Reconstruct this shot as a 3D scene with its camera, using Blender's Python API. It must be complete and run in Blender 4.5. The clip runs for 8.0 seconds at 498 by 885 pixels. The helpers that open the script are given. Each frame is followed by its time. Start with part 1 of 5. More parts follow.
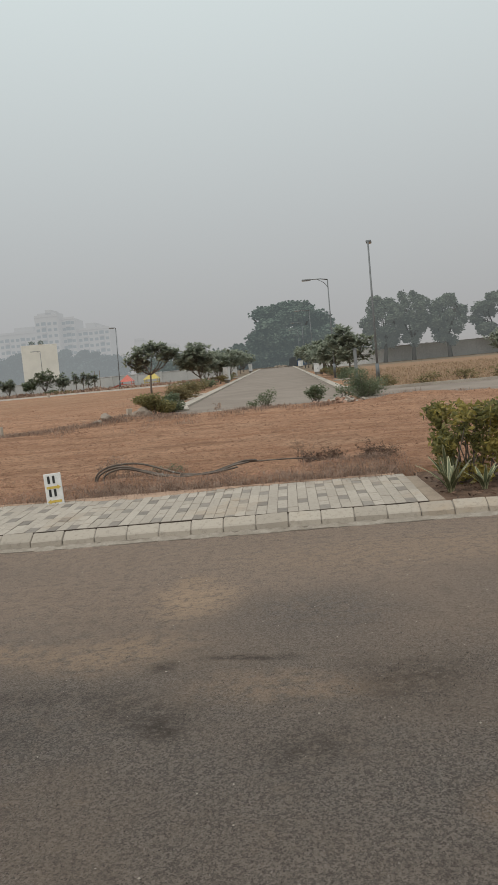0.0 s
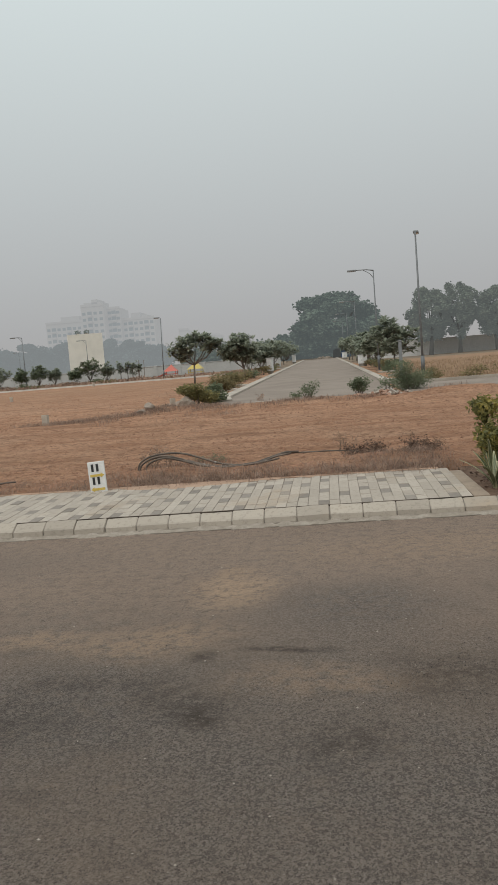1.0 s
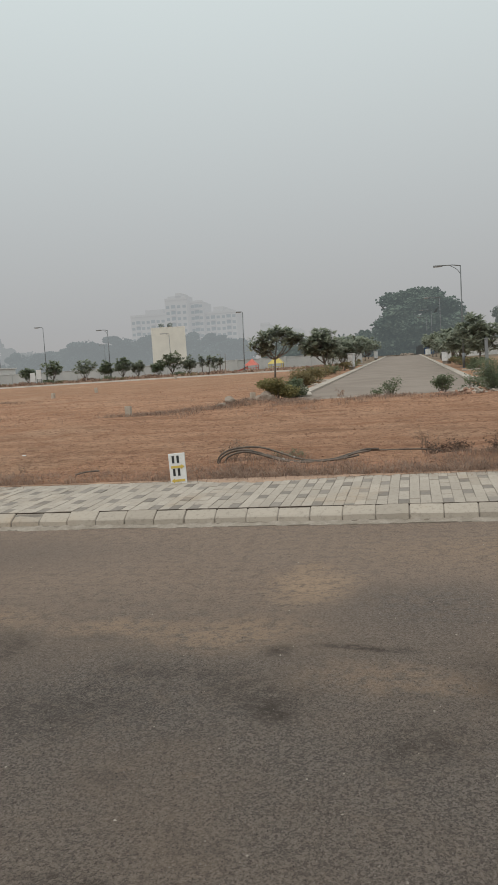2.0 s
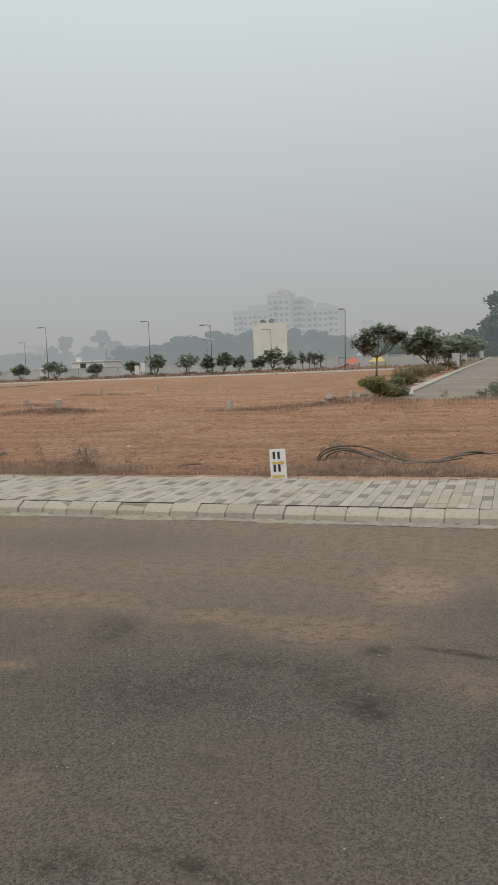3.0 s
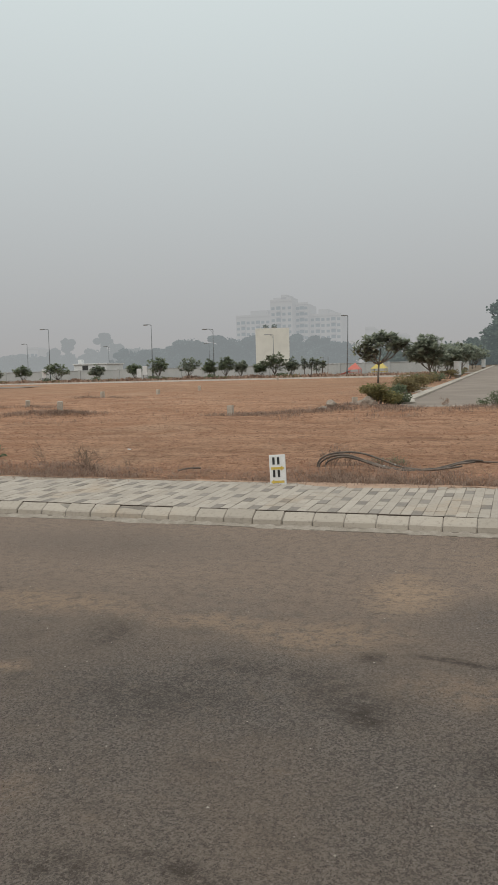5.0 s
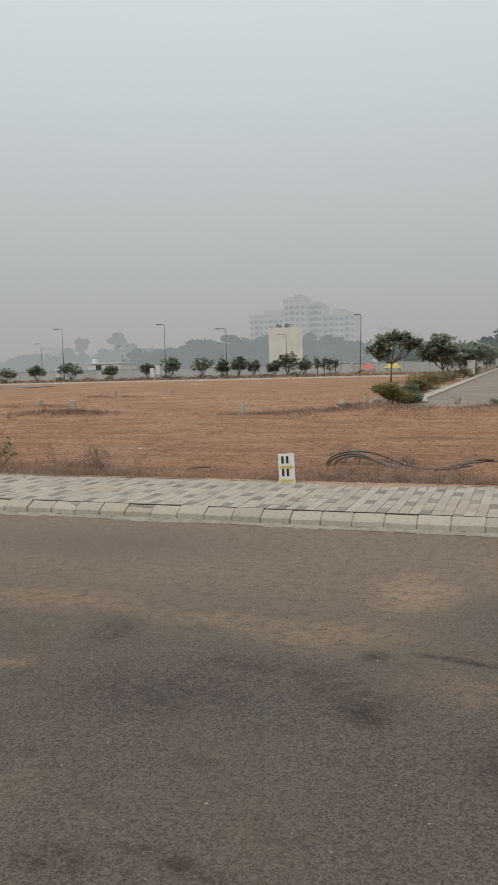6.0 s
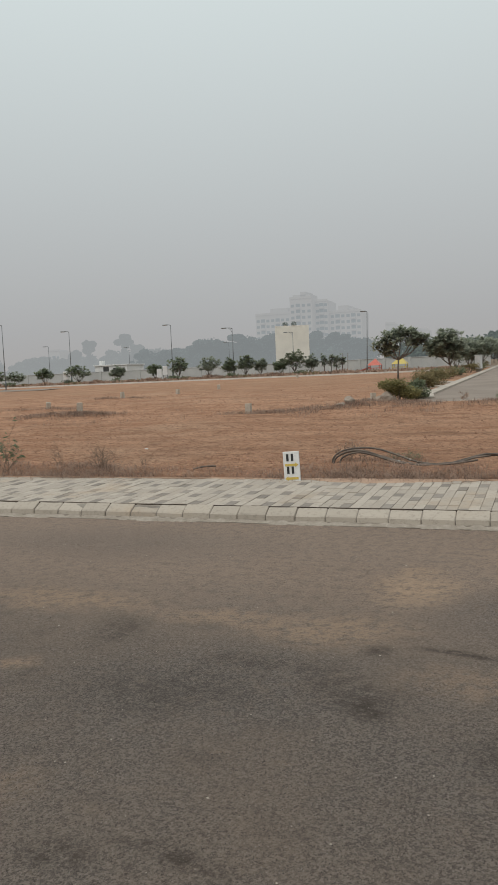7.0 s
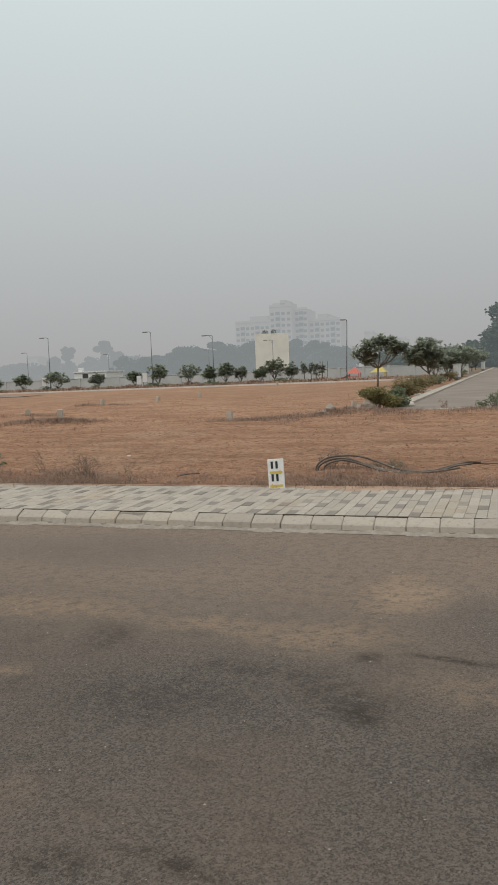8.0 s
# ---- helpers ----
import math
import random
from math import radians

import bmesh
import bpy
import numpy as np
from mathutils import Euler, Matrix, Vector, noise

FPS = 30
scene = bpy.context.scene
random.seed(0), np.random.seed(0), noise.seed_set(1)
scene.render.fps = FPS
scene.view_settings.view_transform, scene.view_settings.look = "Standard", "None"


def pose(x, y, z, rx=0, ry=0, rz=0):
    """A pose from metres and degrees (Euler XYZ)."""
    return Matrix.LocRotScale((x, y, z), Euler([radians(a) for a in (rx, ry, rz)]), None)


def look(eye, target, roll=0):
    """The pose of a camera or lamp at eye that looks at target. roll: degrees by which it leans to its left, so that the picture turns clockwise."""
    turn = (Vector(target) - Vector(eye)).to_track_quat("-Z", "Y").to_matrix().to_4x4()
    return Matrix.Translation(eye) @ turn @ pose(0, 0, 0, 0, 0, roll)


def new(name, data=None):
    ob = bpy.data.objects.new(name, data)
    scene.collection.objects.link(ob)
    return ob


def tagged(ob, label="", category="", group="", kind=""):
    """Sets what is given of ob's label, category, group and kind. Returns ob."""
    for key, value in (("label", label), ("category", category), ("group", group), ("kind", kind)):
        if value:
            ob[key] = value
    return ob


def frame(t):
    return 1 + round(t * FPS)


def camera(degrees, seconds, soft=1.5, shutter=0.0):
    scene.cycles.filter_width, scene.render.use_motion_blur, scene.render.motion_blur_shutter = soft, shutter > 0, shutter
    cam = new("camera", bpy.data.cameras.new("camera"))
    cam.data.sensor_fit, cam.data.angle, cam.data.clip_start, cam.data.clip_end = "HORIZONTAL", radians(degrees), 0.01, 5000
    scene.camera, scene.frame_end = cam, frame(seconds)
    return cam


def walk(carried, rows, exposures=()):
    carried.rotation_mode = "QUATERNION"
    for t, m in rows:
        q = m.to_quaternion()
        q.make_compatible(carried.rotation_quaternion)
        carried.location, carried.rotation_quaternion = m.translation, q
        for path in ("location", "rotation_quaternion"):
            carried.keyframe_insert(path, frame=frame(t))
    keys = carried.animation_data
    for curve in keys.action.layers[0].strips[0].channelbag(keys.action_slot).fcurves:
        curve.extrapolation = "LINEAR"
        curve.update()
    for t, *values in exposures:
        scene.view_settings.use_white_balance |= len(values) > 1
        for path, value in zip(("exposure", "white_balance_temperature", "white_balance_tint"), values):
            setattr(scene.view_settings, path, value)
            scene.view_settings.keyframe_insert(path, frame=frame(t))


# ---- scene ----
cam = camera(35.3, 8.0, soft=1.1)
PATH = [
    (0, (0.998, -0.362, 1.444), (0.887, 1.627, 1.268), -5.2),
    (0.5, (0.999, -0.352, 1.444), (0.83, 1.632, 1.252), -4.9),
    (1, (0.998, -0.352, 1.446), (0.778, 1.627, 1.256), -4.6),
    (1.5, (0.995, -0.347, 1.446), (0.707, 1.623, 1.253), -4.2),
    (2, (0.985, -0.354, 1.448), (0.567, 1.593, 1.259), -3.6),
    (2.2, (0.984, -0.351, 1.448), (0.504, 1.581, 1.26), -3.3),
    (3.3, (0.95, -0.429, 1.467), (0.265, 1.441, 1.278), -2.0),
    (3.5, (0.95, -0.429, 1.468), (0.26, 1.438, 1.276), -1.9),
    (4, (0.96, -0.423, 1.469), (0.282, 1.449, 1.285), -1.6),
    (4.5, (0.961, -0.421, 1.468), (0.304, 1.46, 1.293), -1.4),
    (6, (1.019, -0.413, 1.459), (0.328, 1.456, 1.285), -1.4),
    (6.5, (1.054, -0.406, 1.456), (0.324, 1.447, 1.274), -2.0),
    (7, (1.073, -0.418, 1.454), (0.361, 1.443, 1.278), -2.5),
    (7.5, (1.069, -0.431, 1.457), (0.394, 1.443, 1.28), -2.5),
    (8, (1.019, -0.458, 1.457), (0.357, 1.423, 1.298), -2.2),
]
walk(cam, [(t, look(e, g, r)) for t, e, g, r in PATH])


# ---------------------------------------------------------------- light
def daylight():
    w = bpy.data.worlds.new("world")
    scene.world = w
    w.use_nodes = True
    nt = w.node_tree
    nt.nodes.clear()
    out = nt.nodes.new("ShaderNodeOutputWorld")
    sky = nt.nodes.new("ShaderNodeTexSky")
    sky.sky_type = "NISHITA"
    sky.sun_disc = False
    sky.sun_elevation, sky.sun_rotation = radians(48), radians(140)
    sky.dust_density, sky.air_density = 8.0, 1.5
    bg_sky = nt.nodes.new("ShaderNodeBackground")
    bg_sky.inputs["Strength"].default_value = 0.05
    nt.links.new(sky.outputs[0], bg_sky.inputs["Color"])
    # smog veil over the whole dome: duller near the horizon, brighter overhead
    co = nt.nodes.new("ShaderNodeTexCoord")
    sep = nt.nodes.new("ShaderNodeSeparateXYZ")
    nt.links.new(co.outputs["Generated"], sep.inputs[0])
    ramp = nt.nodes.new("ShaderNodeValToRGB")
    stops = [(0.0, (0.410, 0.398, 0.390)), (0.06, (0.432, 0.436, 0.440)), (0.18, (0.508, 0.533, 0.540)),
             (0.42, (0.675, 0.745, 0.748)), (1.0, (1.25, 1.30, 1.28))]
    el = ramp.color_ramp.elements
    el[0].position, el[1].position = stops[0][0], stops[-1][0]
    el[0].color, el[1].color = (*stops[0][1], 1), (*stops[-1][1], 1)
    for p, c in stops[1:-1]:
        el.new(p).color = (*c, 1)
    nt.links.new(sep.outputs["Z"], ramp.inputs[0])
    bg = nt.nodes.new("ShaderNodeBackground")
    bg.inputs["Strength"].default_value = 1.0
    nt.links.new(ramp.outputs[0], bg.inputs["Color"])
    mix = nt.nodes.new("ShaderNodeMixShader")
    mix.inputs[0].default_value = 0.93
    nt.links.new(bg_sky.outputs[0], mix.inputs[1])
    nt.links.new(bg.outputs[0], mix.inputs[2])
    nt.links.new(mix.outputs[0], out.inputs["Surface"])
    sun = new("sun", bpy.data.lights.new("sun", "SUN"))
    sun.data.energy, sun.data.angle = 0.9, radians(35)
    sun.data.color = (1.0, 0.95, 0.88)
    sun.matrix_world = look((-30, -35, 52), (0, 0, 0))


daylight()


# ---------------------------------------------------------------- materials
class Nodes:
    """A small builder of shader nodes."""

    def __init__(self, name):
        self.mat = bpy.data.materials.new(name)
        self.mat.use_nodes = True
        self.nt = self.mat.node_tree
        self.bsdf = self.nt.nodes["Principled BSDF"]
        self.co = self.nt.nodes.new("ShaderNodeTexCoord").outputs["Object"]

    def node(self, kind, **props):
        n = self.nt.nodes.new(kind)
        for k, v in props.items():
            if k == "operation":
                n.operation = v
            elif k == "feature":
                n.feature = v
            elif k == "blend":
                n.blend_type = v
        return n

    def put(self, socket, value):
        if hasattr(value, "is_output"):
            self.nt.links.new(value, socket)
        elif isinstance(value, tuple):
            socket.default_value = (*value, 1) if len(socket.default_value) == 4 and len(value) == 3 else value
        else:
            socket.default_value = value

    def stretch(self, scale):
        n = self.node("ShaderNodeMapping")
        self.put(n.inputs["Vector"], self.co)
        n.inputs["Scale"].default_value = scale
        return n.outputs[0]

    def noise(self, scale, detail=4.0, rough=0.6, vector=None, distort=0.0):
        n = self.node("ShaderNodeTexNoise")
        self.put(n.inputs["Vector"], vector or self.co)
        n.inputs["Scale"].default_value = scale
        n.inputs["Detail"].default_value = detail
        n.inputs["Roughness"].default_value = rough
        n.inputs["Distortion"].default_value = distort
        return n.outputs["Fac"]

    def cells(self, scale, feature="F1", out="Distance", vector=None):
        n = self.node("ShaderNodeTexVoronoi", feature=feature)
        self.put(n.inputs["Vector"], vector or self.co)
        n.inputs["Scale"].default_value = scale
        return n.outputs[out]

    def span(self, value, lo, hi, a=0.0, b=1.0):
        n = self.node("ShaderNodeMapRange")
        n.interpolation_type = "SMOOTHSTEP"
        for i, v in enumerate((value, lo, hi, a, b)):
            self.put(n.inputs[i], v)
        return n.outputs[0]

    def math(self, op, a, b=0.0):
        n = self.node("ShaderNodeMath", operation=op)
        self.put(n.inputs[0], a)
        self.put(n.inputs[1], b)
        return n.outputs[0]

    def mix(self, fac, a, b, blend="MIX"):
        n = self.node("ShaderNodeMixRGB", blend=blend)
        self.put(n.inputs[0], fac)
        self.put(n.inputs[1], a)
        self.put(n.inputs[2], b)
        return n.outputs[0]

    def bump(self, height, strength, distance, normal=None):
        n = self.node("ShaderNodeBump")
        n.inputs["Strength"].default_value = strength
        n.inputs["Distance"].default_value = distance
        self.put(n.inputs["Height"], height)
        if normal:
            self.put(n.inputs["Normal"], normal)
        return n.outputs[0]

    def piece_random(self):
        return self.node("ShaderNodeObjectInfo").outputs["Random"]

    def island_random(self):
        return self.node("ShaderNodeNewGeometry").outputs["Random Per Island"]

    def done(self, colour, rough=0.85, normal=None, metal=0.0, spec=0.3):
        self.put(self.bsdf.inputs["Base Color"], colour)
        self.put(self.bsdf.inputs["Roughness"], rough)
        self.put(self.bsdf.inputs["Metallic"], metal)
        self.put(self.bsdf.inputs["Specular IOR Level"], spec)
        if normal:
            self.put(self.bsdf.inputs["Normal"], normal)
        return self.mat


def plain(name, a, b, scale=3.0, rough=0.8, grain=40.0, depth=0.003, metal=0.0, spec=0.3, strength=0.4):
    """A worn surface: two colours in patches, a finer grain over them and fine relief."""
    n = Nodes(name)
    big, fine = n.noise(scale, 5), n.noise(grain, 3)
    c = n.mix(n.span(big, 0.35, 0.68), a, b)
    c = n.mix(n.span(fine, 0.3, 0.75, 0.0, 0.35), c, tuple(v * 0.6 for v in a))
    return n.done(c, rough, n.bump(fine, strength, depth), metal, spec)


def leafy(name, dark, mid, light, see_through=0.2, rough=0.6, patch=1.2):
    """Leaves that differ one by one, and in patches over the crown."""
    n = Nodes(name)
    r = n.island_random()
    c = n.mix(n.span(r, 0.0, 0.6), dark, mid)
    c = n.mix(n.span(n.noise(patch, 2), 0.45, 0.7, 0.0, 0.8), c, light)
    c = n.mix(n.span(r, 0.8, 1.0, 0.0, 0.7), c, light)
    n.done(c, rough, None, 0.0, 0.35)
    tr = n.node("ShaderNodeBsdfTranslucent")
    n.put(tr.inputs["Color"], c)
    mx = n.node("ShaderNodeMixShader")
    mx.inputs[0].default_value = see_through
    n.nt.links.new(n.bsdf.outputs[0], mx.inputs[1])
    n.nt.links.new(tr.outputs[0], mx.inputs[2])
    n.nt.links.new(mx.outputs[0], n.nt.nodes["Material Output"].inputs["Surface"])
    return n.mat


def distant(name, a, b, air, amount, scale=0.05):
    """The far backdrop, with its bright smog painted in as an even emission."""
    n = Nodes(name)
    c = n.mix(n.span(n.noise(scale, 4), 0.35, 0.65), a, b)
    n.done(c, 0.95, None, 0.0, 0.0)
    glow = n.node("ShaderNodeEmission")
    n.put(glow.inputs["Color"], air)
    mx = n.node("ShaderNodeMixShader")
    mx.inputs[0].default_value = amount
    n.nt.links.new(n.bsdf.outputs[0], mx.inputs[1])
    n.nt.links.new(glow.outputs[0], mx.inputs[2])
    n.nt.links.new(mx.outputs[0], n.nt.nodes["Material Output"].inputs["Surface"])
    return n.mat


def asphalt(name, dusty):
    """Worn bitumen with light aggregate, dust drifts and dark damp spots."""
    n = Nodes(name)
    wob = n.node("ShaderNodeTexNoise")
    n.put(wob.inputs["Vector"], n.co)
    wob.inputs["Scale"].default_value, wob.inputs["Detail"].default_value = 1.6, 5.0
    shift = n.node("ShaderNodeVectorMath", operation="MULTIPLY_ADD")
    n.put(shift.inputs[0], wob.outputs["Color"])
    shift.inputs[1].default_value = (0.5, 0.5, 0)
    n.put(shift.inputs[2], n.co)
    warped = shift.outputs[0]

    broken = n.span(n.noise(11, 7, 0.8), 0.37, 0.57)

    def spot(x, y, rx, ry, soft=0.75):
        m = n.node("ShaderNodeMapping")
        n.put(m.inputs["Vector"], warped)
        m.inputs["Location"].default_value = (-(x + 0.25) / rx, -(y + 0.25) / ry, 0)
        m.inputs["Scale"].default_value = (1 / rx, 1 / ry, 0)
        ln = n.node("ShaderNodeVectorMath", operation="LENGTH")
        n.put(ln.inputs[0], m.outputs[0])
        return n.math("MULTIPLY", n.span(ln.outputs["Value"], 1.0 + soft, 1.0 - soft), broken)

    bw = n.node("ShaderNodeRGBToBW")
    n.put(bw.inputs[0], n.cells(120, out="Color"))
    bw2 = n.node("ShaderNodeRGBToBW")
    n.put(bw2.inputs[0], n.cells(230, out="Color"))
    stone, chip = n.span(bw.outputs[0], 0.30, 0.72), n.span(bw2.outputs[0], 0.3, 0.75)
    fine = n.noise(300, 3, 0.75)
    pits = n.noise(75, 4, 0.75)
    worn = n.span(n.noise(0.8, 6, 0.7), 0.38, 0.64)
    c = n.mix(stone, (0.100, 0.080, 0.067), (0.230, 0.188, 0.159))
    c = n.mix(n.math("MULTIPLY", chip, 0.45), c, (0.225, 0.192, 0.164))
    c = n.mix(n.span(fine, 0.58, 0.72, 0.0, 0.7), c, (0.40, 0.345, 0.30))
    c = n.mix(n.span(pits, 0.44, 0.32, 0.0, 0.85), c, (0.048, 0.038, 0.032))
    c = n.mix(n.math("MULTIPLY", worn, 0.45), c, (0.225, 0.168, 0.127))
    c = n.mix(n.span(n.noise(3.1, 7, 0.75), 0.52, 0.70, 0.0, 0.45), c, (0.090, 0.072, 0.061))
    c = n.mix(n.span(n.noise(5.0, 7, 0.75, n.stretch((0.6, 1.4, 1))), 0.56, 0.74, 0.0, 0.45), c, (0.30, 0.225, 0.168))
    if dusty:
        sep = n.node("ShaderNodeSeparateXYZ")
        n.put(sep.inputs[0], warped)
        drift = n.span(sep.outputs["Y"], 3.1, 5.2)
        c = n.mix(n.math("MULTIPLY", drift, n.span(broken, 0.0, 1.0, 0.35, 0.8)), c, (0.350, 0.258, 0.198))
        # cool grey, swept-clean bitumen
        for (x, y, rx, ry, k) in ((1.05, 4.25, 0.55, 0.45, 0.75), (-0.44, 2.85, 0.75, 0.5, 0.55), (1.1, 2.3, 0.7, 0.4, 0.35), (-2.6, 5.6, 1.2, 0.5, 0.4), (2.4, 4.6, 0.6, 0.5, 0.35)):
            c = n.mix(n.math("MULTIPLY", spot(x, y, rx, ry), k), c, n.mix(stone, (0.088, 0.077, 0.070), (0.195, 0.173, 0.158)))
        # red-brown dust
        for (x, y, rx, ry, k) in ((0.24, 5.1, 0.16, 0.10, 0.7), (-1.92, 3.9, 0.6, 0.2, 0.75), (-0.81, 3.78, 0.3, 0.13, 0.7), (-0.1, 3.72, 0.42, 0.24, 0.75),
                                  (-1.56, 2.86, 0.14, 0.08, 0.7), (0.95, 3.12, 0.5, 0.14, 0.5), (-0.78, 1.8, 0.14, 0.16, 0.3), (1.55, 2.1, 0.14, 0.14, 0.4), (1.9, 5.6, 1.2, 0.4, 0.4)):
            c = n.mix(n.math("MULTIPLY", spot(x, y, rx, ry), k), c, (0.40, 0.280, 0.192))
        c = n.mix(n.math("MULTIPLY", spot(0.28, 4.62, 0.23, 0.38), 0.9), c, (0.47, 0.33, 0.225))
        # damp and oily spots
        for (x, y, rx, ry, k) in ((0.34, 2.78, 0.11, 0.13, 0.85), (0.25, 2.94, 0.2, 0.2, 0.5), (0.24, 3.43, 0.10, 0.06, 0.75), (0.72, 3.45, 0.19, 0.045, 0.85), (-1.29, 3.45, 0.14, 0.22, 0.55),
                                  (1.44, 3.15, 0.28, 0.24, 0.65), (0.98, 2.56, 0.17, 0.14, 0.6), (-0.62, 2.75, 0.4, 0.22, 0.45), (-0.37, 1.46, 0.10, 0.07, 0.8), (0.0, 1.56, 0.18, 0.05, 0.8), (-0.2, 3.15, 0.35, 0.1, 0.4)):
            c = n.mix(n.math("MULTIPLY", spot(x, y, rx, ry), k), c, (0.056, 0.043, 0.034))
    c = n.mix(n.span(n.cells(24, out="Distance"), 0.07, 0.03, 0.0, 0.5), c, (0.30, 0.28, 0.25))
    grit = n.math("ADD", n.math("MULTIPLY", n.noise(48, 6, 0.85), 0.6), n.math("MULTIPLY", n.noise(150, 3, 0.8), 0.4))
    c = n.mix(n.span(grit, 0.49, 0.39, 0.0, 0.8), c, (0.055, 0.043, 0.036))
    c = n.mix(n.span(grit, 0.54, 0.66, 0.0, 0.55), c, (0.40, 0.335, 0.28))
    h = n.math("ADD", n.math("MULTIPLY", stone, 0.5), n.math("ADD", fine, n.math("MULTIPLY", pits, 1.5)))
    nb = n.bump(n.noise(6, 5), 0.3, 0.02)
    return n.done(c, 0.9, n.bump(h, 0.9, 0.008, nb), 0.0, 0.25)


def soil(name):
    """Red graded earth, paler where dry and trodden, browner with straw further off."""
    n = Nodes(name)
    drag = n.noise(1.0, 6, 0.65, n.stretch((0.55, 1.7, 1.0)), 0.6)
    lump = n.noise(14, 7, 0.78, n.stretch((0.7, 1.3, 1.0)))
    fine = n.noise(60, 4, 0.8)
    c = n.mix(n.span(drag, 0.38, 0.62), (0.430, 0.232, 0.142), (0.575, 0.342, 0.220))
    c = n.mix(n.span(n.noise(0.22, 4), 0.5, 0.7, 0.0, 0.7), c, (0.58, 0.385, 0.262))
    c = n.mix(n.span(n.noise(0.55, 7, 0.75), 0.54, 0.66, 0.0, 0.5), c, (0.32, 0.185, 0.118))
    c = n.mix(n.span(n.noise(5.0, 6, 0.8), 0.53, 0.62, 0.0, 0.75), c, (0.22, 0.125, 0.083))
    c = n.mix(n.span(lump, 0.50, 0.60, 0.0, 0.75), c, (0.245, 0.128, 0.082))
    c = n.mix(n.span(lump, 0.44, 0.34, 0.0, 0.5), c, (0.58, 0.365, 0.248))
    c = n.mix(n.span(fine, 0.56, 0.74, 0.0, 0.6), c, (0.55, 0.38, 0.27))
    sep = n.node("ShaderNodeSeparateXYZ")
    n.put(sep.inputs[0], n.co)
    edge = n.math("ADD", sep.outputs["Y"], n.math("MULTIPLY", n.noise(0.9, 4), 2.2))
    litter = n.math("MULTIPLY", n.span(edge, 10.9, 9.9), n.span(n.noise(3.0, 5, 0.7), 0.36, 0.58))
    c = n.mix(n.math("MULTIPLY", litter, 0.6), c, (0.33, 0.205, 0.142))
    far = n.math("MULTIPLY", n.span(sep.outputs["Y"], 22.0, 52.0), n.span(n.noise(0.3, 6, 0.7), 0.2, 0.58))
    c = n.mix(n.math("MULTIPLY", far, 0.55), c, (0.30, 0.185, 0.118))
    c = n.mix(n.span(n.noise(0.7, 7, 0.8, n.stretch((0.45, 1.6, 1.0))), 0.55, 0.64, 0.0, 0.55), c, (0.25, 0.145, 0.095))
    right = n.math("MULTIPLY", n.span(sep.outputs["X"], 3.6, 4.6), n.span(sep.outputs["Y"], 28.5, 29.5))
    c = n.mix(n.math("MULTIPLY", right, 0.8), c, n.mix(n.noise(1.5, 5), (0.26, 0.172, 0.112), (0.37, 0.25, 0.165)))
    c = n.mix(n.span(sep.outputs["Y"], 76.0, 84.0, 0.0, 0.8), c, (0.2, 0.17, 0.13))
    h = n.math("ADD", n.math("MULTIPLY", drag, 0.6), n.math("ADD", lump, n.math("MULTIPLY", fine, 0.35)))
    return n.done(c, 0.95, n.bump(h, 1.0, 0.09), 0.0, 0.1)


def paver(name, a, b, per_object=True):
    n = Nodes(name)
    r = n.piece_random() if per_object else n.island_random()
    c = n.mix(r, a, b)
    geo = n.node("ShaderNodeNewGeometry").outputs["Position"]
    c = n.mix(n.span(n.noise(1.1, 5, 0.65, geo), 0.5, 0.74, 0.0, 0.5), c, (0.40, 0.29, 0.19))
    c = n.mix(n.span(n.noise(26, 4, 0.7, geo), 0.48, 0.72, 0.0, 0.5), c, tuple(v * 0.58 for v in a))
    return n.done(c, 0.85, n.bump(n.noise(120, 3, 0.6, geo), 0.35, 0.003), 0.0, 0.25)


M_ASPHALT = asphalt("worn_asphalt", True)
M_ROAD_FAR = plain("pale_concrete_road", (0.225, 0.184, 0.152), (0.28, 0.232, 0.194), 0.5, 0.9, 20)
M_SOIL = soil("red_soil")
M_PAVER_W = paver("white_paver", (0.345, 0.300, 0.252), (0.420, 0.368, 0.312))
M_PAVER_G = paver("grey_paver", (0.200, 0.174, 0.150), (0.275, 0.242, 0.21))
M_PAVER_WJ = paver("white_paver_row", (0.345, 0.300, 0.252), (0.420, 0.368, 0.312), False)
M_PAVER_GJ = paver("grey_paver_row", (0.200, 0.174, 0.150), (0.275, 0.242, 0.21), False)
M_KERB = paver("kerb_concrete", (0.345, 0.302, 0.252), (0.425, 0.374, 0.314))
M_SPILL = plain("crumbled_mortar", (0.30, 0.258, 0.212), (0.40, 0.352, 0.298), 9, 0.95, 70, 0.012, strength=1.0)
M_BEDSOIL = plain("dark_bed_soil", (0.11, 0.068, 0.046), (0.19, 0.12, 0.082), 6, 0.95, 45, 0.02, strength=0.9)
M_JOINT = plain("dark_joint_shade", (0.055, 0.042, 0.033), (0.11, 0.085, 0.066), 6, 0.95, 45, 0.004)
M_MORTAR = plain("grey_mortar", (0.20, 0.175, 0.148), (0.28, 0.25, 0.215), 6, 0.95, 60, 0.004)
M_BED = plain("rough_concrete", (0.19, 0.16, 0.13), (0.28, 0.242, 0.198), 3, 0.95, 50, 0.006, strength=0.7)
M_KERB_W = plain("whitewashed_kerb", (0.60, 0.57, 0.52), (0.70, 0.67, 0.62), 0.8, 0.9, 5)
M_FARKERB = plain("pale_kerb", (0.38, 0.335, 0.285), (0.48, 0.428, 0.368), 1.5, 0.9, 30)
